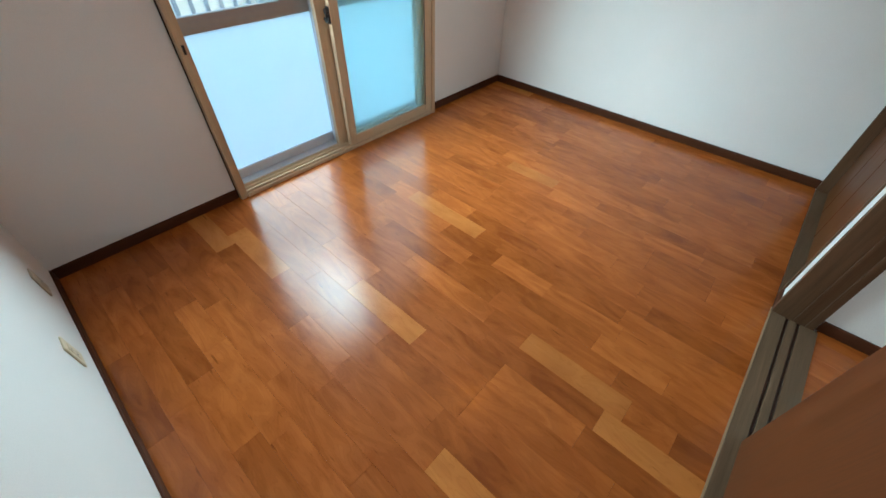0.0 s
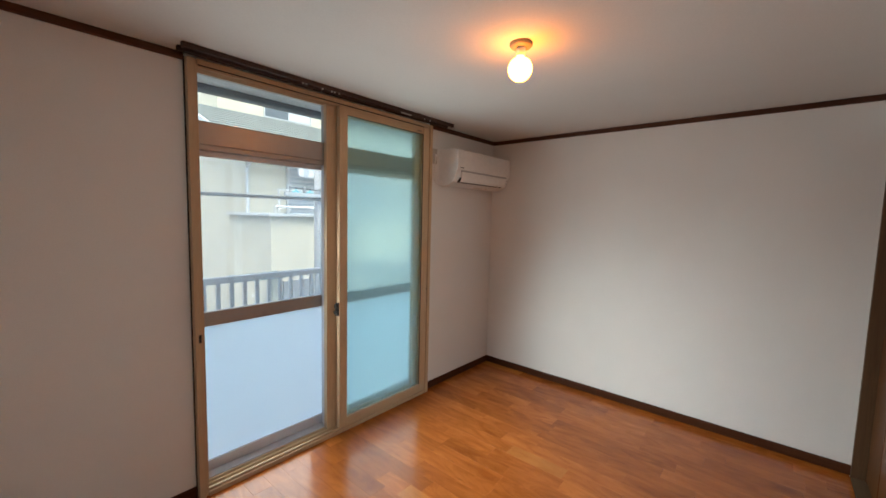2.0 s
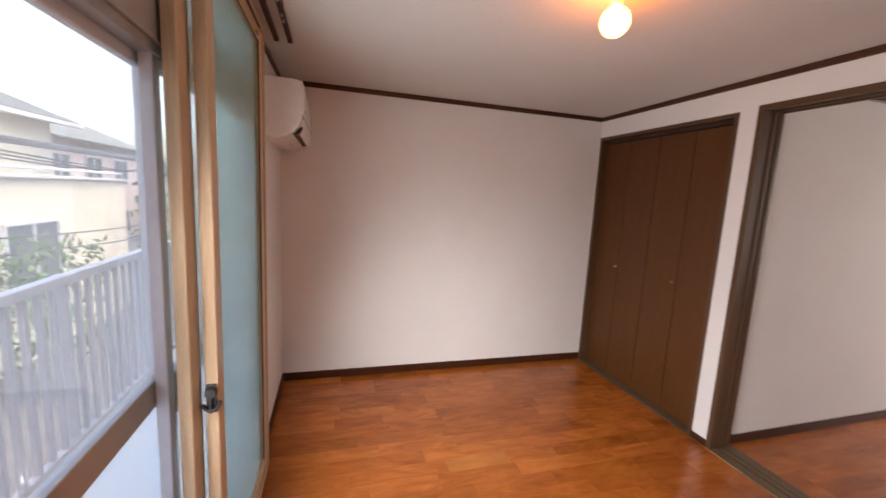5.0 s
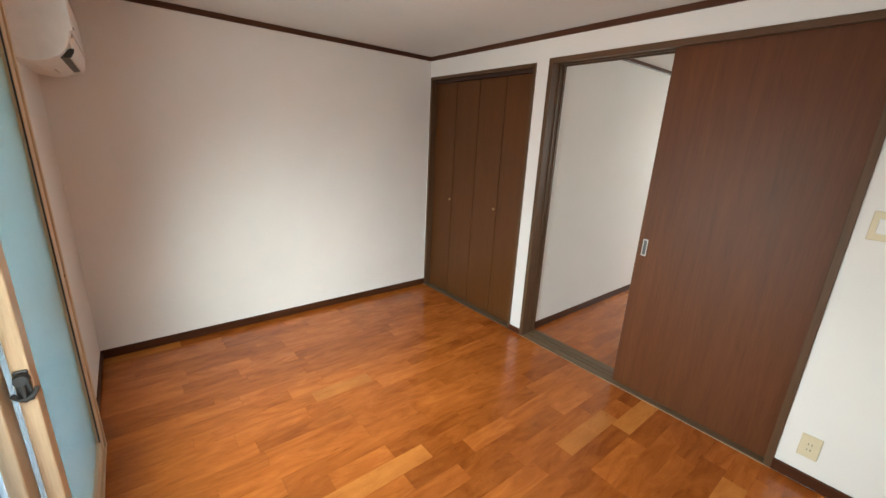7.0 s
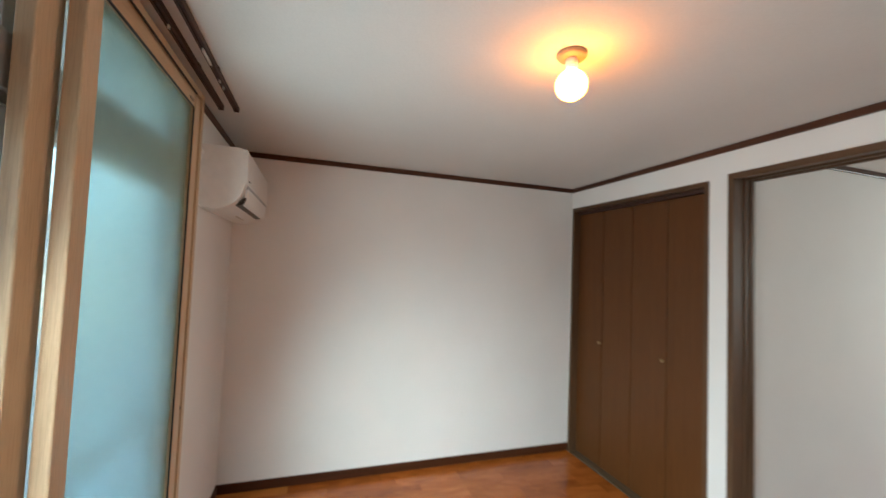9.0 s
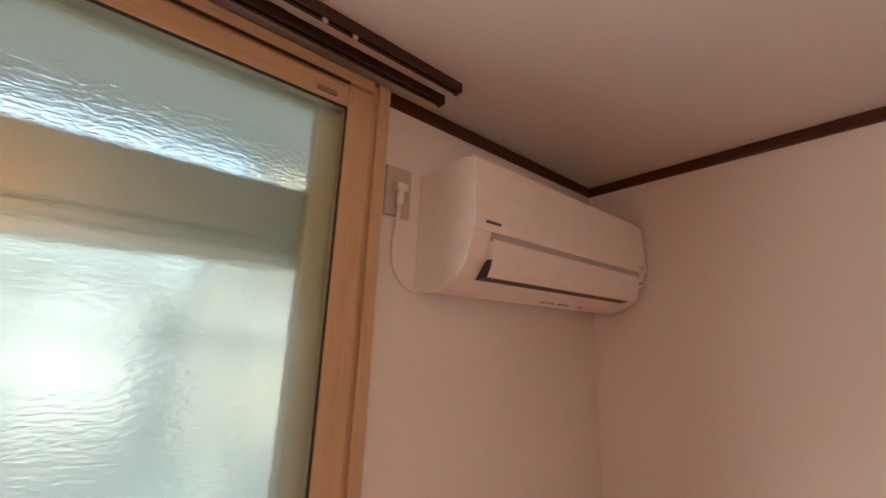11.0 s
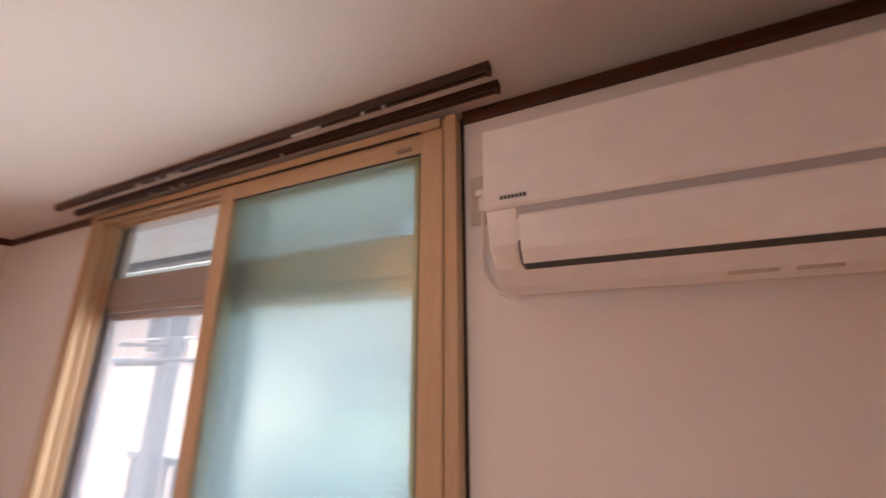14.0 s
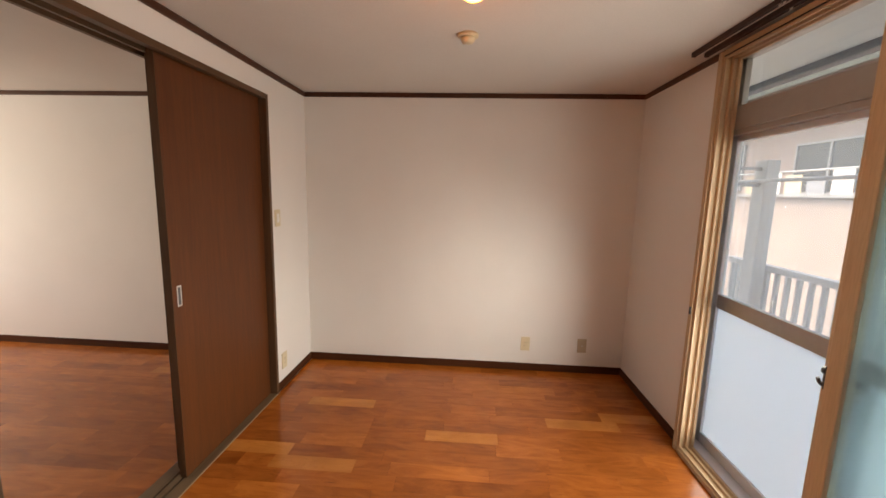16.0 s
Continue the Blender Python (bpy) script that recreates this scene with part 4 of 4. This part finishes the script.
part("porch_door", a_box(3.70, 4.3, 7.15, 7.2, GZ, 0.2), M_POLE, ho)
# garage wall with louvres, and bins
lv = part("louvre_panel", a_box(4.5, 5.6, 7.14, 7.2, -1.2, -0.2), M_GUTTER, ho)
for i in range(10):
    part("louvre", a_box(4.55, 5.55, 7.10, 7.145, -1.15 + i * 0.095, -1.11 + i * 0.095), M_POLE, lv)

hg = thing("laundry_hanger", "turquoise plastic laundry hanger on the neighbour's balcony pole", "laundry hanger", (5.2, 8.0, 1.88))
part("pole", tube(bmesh.new(), (4.0, 8.0, 1.90), (7.5, 8.0, 1.90), 0.014, n=8), M_GUTTER, hg)
for x in (4.40, 4.72, 4.95, 5.30):
    bm = tube(bmesh.new(), (x, 7.98, 1.90), (x, 7.98, 1.96), 0.010, n=6)
    for a, b in (((x - 0.20, 1.80), (x, 1.90)), ((x, 1.90), (x + 0.20, 1.80)), ((x - 0.20, 1.80), (x + 0.20, 1.80)), ((x - 0.12, 1.80), (x - 0.12, 1.73)), ((x + 0.12, 1.80), (x + 0.12, 1.73))):
        tube(bm, (a[0], 7.98, a[1]), (b[0], 7.98, b[1]), 0.016, n=6)
    part("hanger", bm, M_BLUE, hg)
part("pole_stand", tube(bmesh.new(), (7.45, 8.0, 1.33), (7.45, 8.0, 1.92), 0.02, n=8), M_GUTTER, hg)
part("pole_stand", tube(bmesh.new(), (4.05, 8.0, 1.33), (4.05, 8.0, 1.92), 0.02, n=8), M_GUTTER, hg)

# taller cream building behind
tb = thing("apartment_building", "taller cream rendered building behind the slate-roofed house", "building", (10, 16, GZ))
part("wall", a_box(5.65, 17, 15.6, 22, GZ, 7.2), M_CREAM, tb)
part("parapet", a_box(5.55, 17.1, 15.5, 22.1, 7.2, 7.4), M_GUTTER, tb)
for x, z in ((7.3, 5.1), (11.4, 5.1), (14.4, 5.1), (7.3, 2.4), (11.4, 2.4)):
    house_window(tb, x, x + 1.9, 15.6, z, z + 0.85)
    part("curtain", a_box(x + 0.97, x + 1.88, 15.55, 15.568, z + 0.02, z + 0.83), M_FABRIC, tb)

# second house, to the north-west
pk = thing("pink_house", "pink-beige rendered house with laundry on its balcony", "house", (-5, 9, GZ))
part("wall", a_box(-11, -1.9, 7.0, 12, GZ, 1.50), M_PINK, pk)
part("coping", a_box(-11.05, -1.85, 6.95, 7.15, 1.50, 1.56), M_BALRAIL, pk)
part("upper_wall", a_box(-11, -2.6, 8.2, 12, 1.5, 4.2), M_PINK, pk)
part("roof", extruded([(7.2, 3.55), (10, 5.1), (12.6, 3.9), (12.6, 4.0), (10, 5.2), (7.2, 3.65)], -11.4, -2.2), M_ROOF, pk)
house_window(pk, -5.75, -4.2, 8.2, 1.62, 2.58)
house_window(pk, -9.2, -7.4, 8.2, 1.7, 2.75)
for i, (x, c) in enumerate(((-5.6, M_WHITE), (-5.1, M_IVORY), (-4.6, M_FABRICDARK), (-4.1, M_WHITE), (-6.2, M_BEIGE), (-7.0, M_WHITE))):
    part("laundry", a_box(x, x + 0.38, 7.5, 7.52, 1.30, 2.0 - 0.07 * (i % 3), bevel=0.008), c, pk)
part("laundry_rail", tube(bmesh.new(), (-9, 7.51, 2.0), (-3, 7.51, 2.0), 0.02, n=8), M_CHROME, pk)

# low block between the two houses, added to darken the view through the rippled pane
dark_block = thing("outbuilding", "low dark blue-grey block with a lean-to slate roof, added to darken the view", "outbuilding", (-0.45, 6.6, GZ))
part("wall", a_box(-1.5, 0.6, 5.9, 7.4, GZ, 0.22), M_SLATEBLUE, dark_block)
part("roof", extruded([(5.72, 0.20), (7.5, 0.66), (7.5, 0.74), (5.72, 0.28)], -1.62, 0.72), M_ROOF, dark_block)
part("gutter", a_box(-1.62, 0.72, 5.64, 5.72, 0.17, 0.26, bevel=0.015), M_SLATEBLUE, dark_block)
part("door", a_box(-0.9, -0.1, 5.87, 5.9, GZ, 0.05), M_POLE, dark_block)

# more distant houses closing the street to the east
for hx, hy, hw, hd, hh, m, rm in ((24, 5.5, 5, 6, 1.2, M_CREAM, M_ROOF), (19, 13, 8, 7, 3.0, M_PINK, M_ROOF), (-4.0, 19, 7, 6, 3.2, M_SOFFIT, M_ROOF), (-16, 20, 9, 7, 3.4, M_CREAM, M_ROOF), (-20, 4, 7, 8, 3.0, M_SOFFIT, M_ROOF)):
    fh = thing("distant_house", "plain rendered house with a pitched slate roof further off", "house", (hx, hy, GZ), "distant houses")
    part("wall", extruded([(hy, GZ), (hy, hh), (hy + hd / 2, hh + 1.4), (hy + hd, hh), (hy + hd, GZ)], hx, hx + hw), m, fh)
    for s in (0, 1):
        y0, y1 = (hy - 0.4, hy + hd / 2) if s == 0 else (hy + hd + 0.4, hy + hd / 2)
        part("roof", extruded([(y0, hh - 0.10), (y1, hh + 1.5), (y1, hh + 1.6), (y0, hh)], hx - 0.4, hx + hw + 0.4), rm, fh)
    for k in range(int(hw // 2.4)):
        house_window(fh, hx + 0.7 + k * 2.4, hx + 1.9 + k * 2.4, hy, hh - 1.7, hh - 0.7)
        house_window(fh, hx + 0.7 + k * 2.4, hx + 1.9 + k * 2.4, hy, hh - 4.4, hh - 3.3)

# utility pole with fittings and cables
up = thing("utility_pole", "grey concrete utility pole with brackets and cables", "utility pole", (4.01, 6.5, GZ))
part("pole", tube(bmesh.new(), (4.01, 6.5, GZ), (4.01, 6.5, 2.30), 0.085, 0.072, 20), M_POLE, up, "", True)
part("crossarm", a_box(3.35, 4.75, 6.38, 6.44, 1.72, 1.78, bevel=0.004), M_BALRAIL, up)
for x in (3.45, 3.7, 3.95, 4.3, 4.5, 4.7):
    part("insulator", lathe(bmesh.new(), [(0.02, 1.78), (0.035, 1.80), (0.022, 1.83), (0.03, 1.86), (0.01, 1.89)], x, 6.41, 10), M_POLE, up)
part("bracket", a_box(4.02, 4.30, 6.36, 6.42, 0.62, 0.66), M_BALRAIL, up)
for i, (x, z) in enumerate(((3.45, 1.86), (3.95, 1.86), (4.5, 1.86), (4.1, 0.75), (4.1, 0.55))):
    cord("power_cable", [(x, 6.41, z), (x + 7, 7.0 - 0.3 * i, z - 0.25), (x + 16, 8.0 - 0.5 * i, z + 0.3)], 0.012, M_CABLE, None, "thin black overhead cable from the utility pole", "cable")
cord("cable_loop", [(4.2, 6.36, 0.62), (4.42, 6.34, 0.4), (4.38, 6.34, 0.05), (4.22, 6.34, 0.12), (4.25, 6.36, 0.58)], 0.010, M_CABLE, up)
cord("guy_wire", [(4.02, 6.4, 1.5), (3.8, 6.1, 0.0), (3.55, 5.75, -1.7)], 0.007, M_CABLE, up)
bn = thing("storage_bin", "teal-green plastic storage bin standing by the house", "bin", (2.9, 6.6, GZ))
part("tub", a_box(2.5, 3.2, 6.3, 6.9, GZ, GZ + 1.35, bevel=0.03), M_BIN, bn)
part("lid", a_box(2.46, 3.24, 6.26, 6.94, GZ + 1.35, GZ + 1.46, bevel=0.03), M_BIN, bn)


# ---- shrubs by the house ----
def shrub(x, y, z, r, h, n, seed):
    rng = random.Random(seed)
    t = thing("shrub", "small leafy green shrub beside the cream house", "shrub", (x, y, z), "shrubs")
    part("trunk", tube(bmesh.new(), (x, y, z), (x + 0.03, y, z + h * 0.6), 0.03, 0.015, 8), M_POLE, t)
    bm = bmesh.new()
    for _ in range(n):
        a, u, v = rng.random() * 6.283, rng.random() ** 0.5, rng.random()
        c = Vector((x + r * u * math.cos(a), y + r * u * math.sin(a), z + h * (0.25 + 0.75 * v)))
        m = Matrix.Translation(c) @ Euler((rng.random() * 6, rng.random() * 6, rng.random() * 6)).to_matrix().to_4x4()
        s = 0.05 + 0.05 * rng.random()
        bm.faces.new([bm.verts.new(m @ Vector(p)) for p in ((-s, 0, 0), (0, -s * 0.4, 0.01), (s, 0, 0), (0, s * 0.4, 0.01))])
    tagged(part("crown", bm, M_LEAF, t), kind="stuff")


shrub(7.4, 6.3, GZ, 0.8, 2.3, 900, 5)
shrub(11.8, 5.6, GZ, 1.3, 2.9, 1200, 6)

# ---- floor strips ----
SW = 0.1008                            # width of a strip; three make a board
floor = tagged(new("floor"), "glossy reddish cherry strip flooring", "floor", kind="structure")
strip_meshes = {}


def strip_mesh(length, width, material=None):
    material = material or M_FLOOR
    key = (round(length, 3), round(width, 3), material.name)
    if key not in strip_meshes:
        w, h, b = width / 2 - 0.0002, length / 2 - 0.0003, 0.0002
        vs = [(-w, -h, -0.011), (w, -h, -0.011), (w, h, -0.011), (-w, h, -0.011), (-w, -h, -b), (w, -h, -b), (w, h, -b), (-w, h, -b),
              (-w + b, -h + b, 0), (w - b, -h + b, 0), (w - b, h - b, 0), (-w + b, h - b, 0)]
        fs = [(8, 9, 10, 11)] + [(4 + i, 4 + (i + 1) % 4, 8 + (i + 1) % 4, 8 + i) for i in range(4)] + [(i, (i + 1) % 4, 4 + (i + 1) % 4, 4 + i) for i in range(4)]
        me = bpy.data.meshes.new("strip")
        me.from_pydata(vs, [], fs)
        me.materials.append(material)
        strip_meshes[key] = me
    return strip_meshes[key]


PALE = {0.902: (1.10, 1.53), 1.205: (0.305, 0.755), 1.608: (1.32, 1.85)}


def lay(x0, x1, y, y_end, rng):
    """One row of strips of uneven length from y to y_end; some rows hold a pale strip of known place."""
    first = True
    for px, (p0, p1) in PALE.items():
        if abs(px - x0) < 0.01 and y < p0 < y_end:
            ob = new("strip", strip_mesh(p1 - p0, x1 - x0, M_PALE))
            ob.location, ob.parent = ((x0 + x1) / 2, (p0 + p1) / 2, 0), floor
            lay(x0, x1, p1, y_end, rng)
            y_end = p0
            break
    while y < y_end - 0.01:
        length = rng.choice((0.30, 0.36, 0.45, 0.45, 0.52, 0.60, 0.68, 0.76))
        if first:
            length *= 0.3 + 0.7 * rng.random()
            first = False
        if y + length > y_end - 0.12:
            length = y_end - y
        ob = new("strip", strip_mesh(length, x1 - x0, M_PALE if rng.random() < 0.05 else M_FLOOR))
        ob.location = ((x0 + x1) / 2, y + length / 2, 0)
        ob.parent = floor
        y += length


rng = random.Random(11)
k = -10
while True:
    x0 = 1.003 + k * SW
    x1 = x0 + SW
    k += 1
    if x1 < 0.002:
        continue
    if x0 > RX - 0.002:
        break
    lay(max(x0, 0.0), min(x1, RX), 0.009, RY, rng)
k = -11
while True:
    x0 = 1.003 + k * SW
    x1 = x0 + SW
    k += 1
    if x1 < OX0 + 0.002:
        continue
    if x0 > OX1 - 0.002:
        break
    lay(max(x0, OX0), min(x1, OX1), -2.9, -CWT - 0.03, rng)
structure("floor_far_end", a_box(OX0, OX1, OY1, -2.9, -0.011, 0.0), M_FLOOR, "cherry flooring at the far end of the next room", "floor")
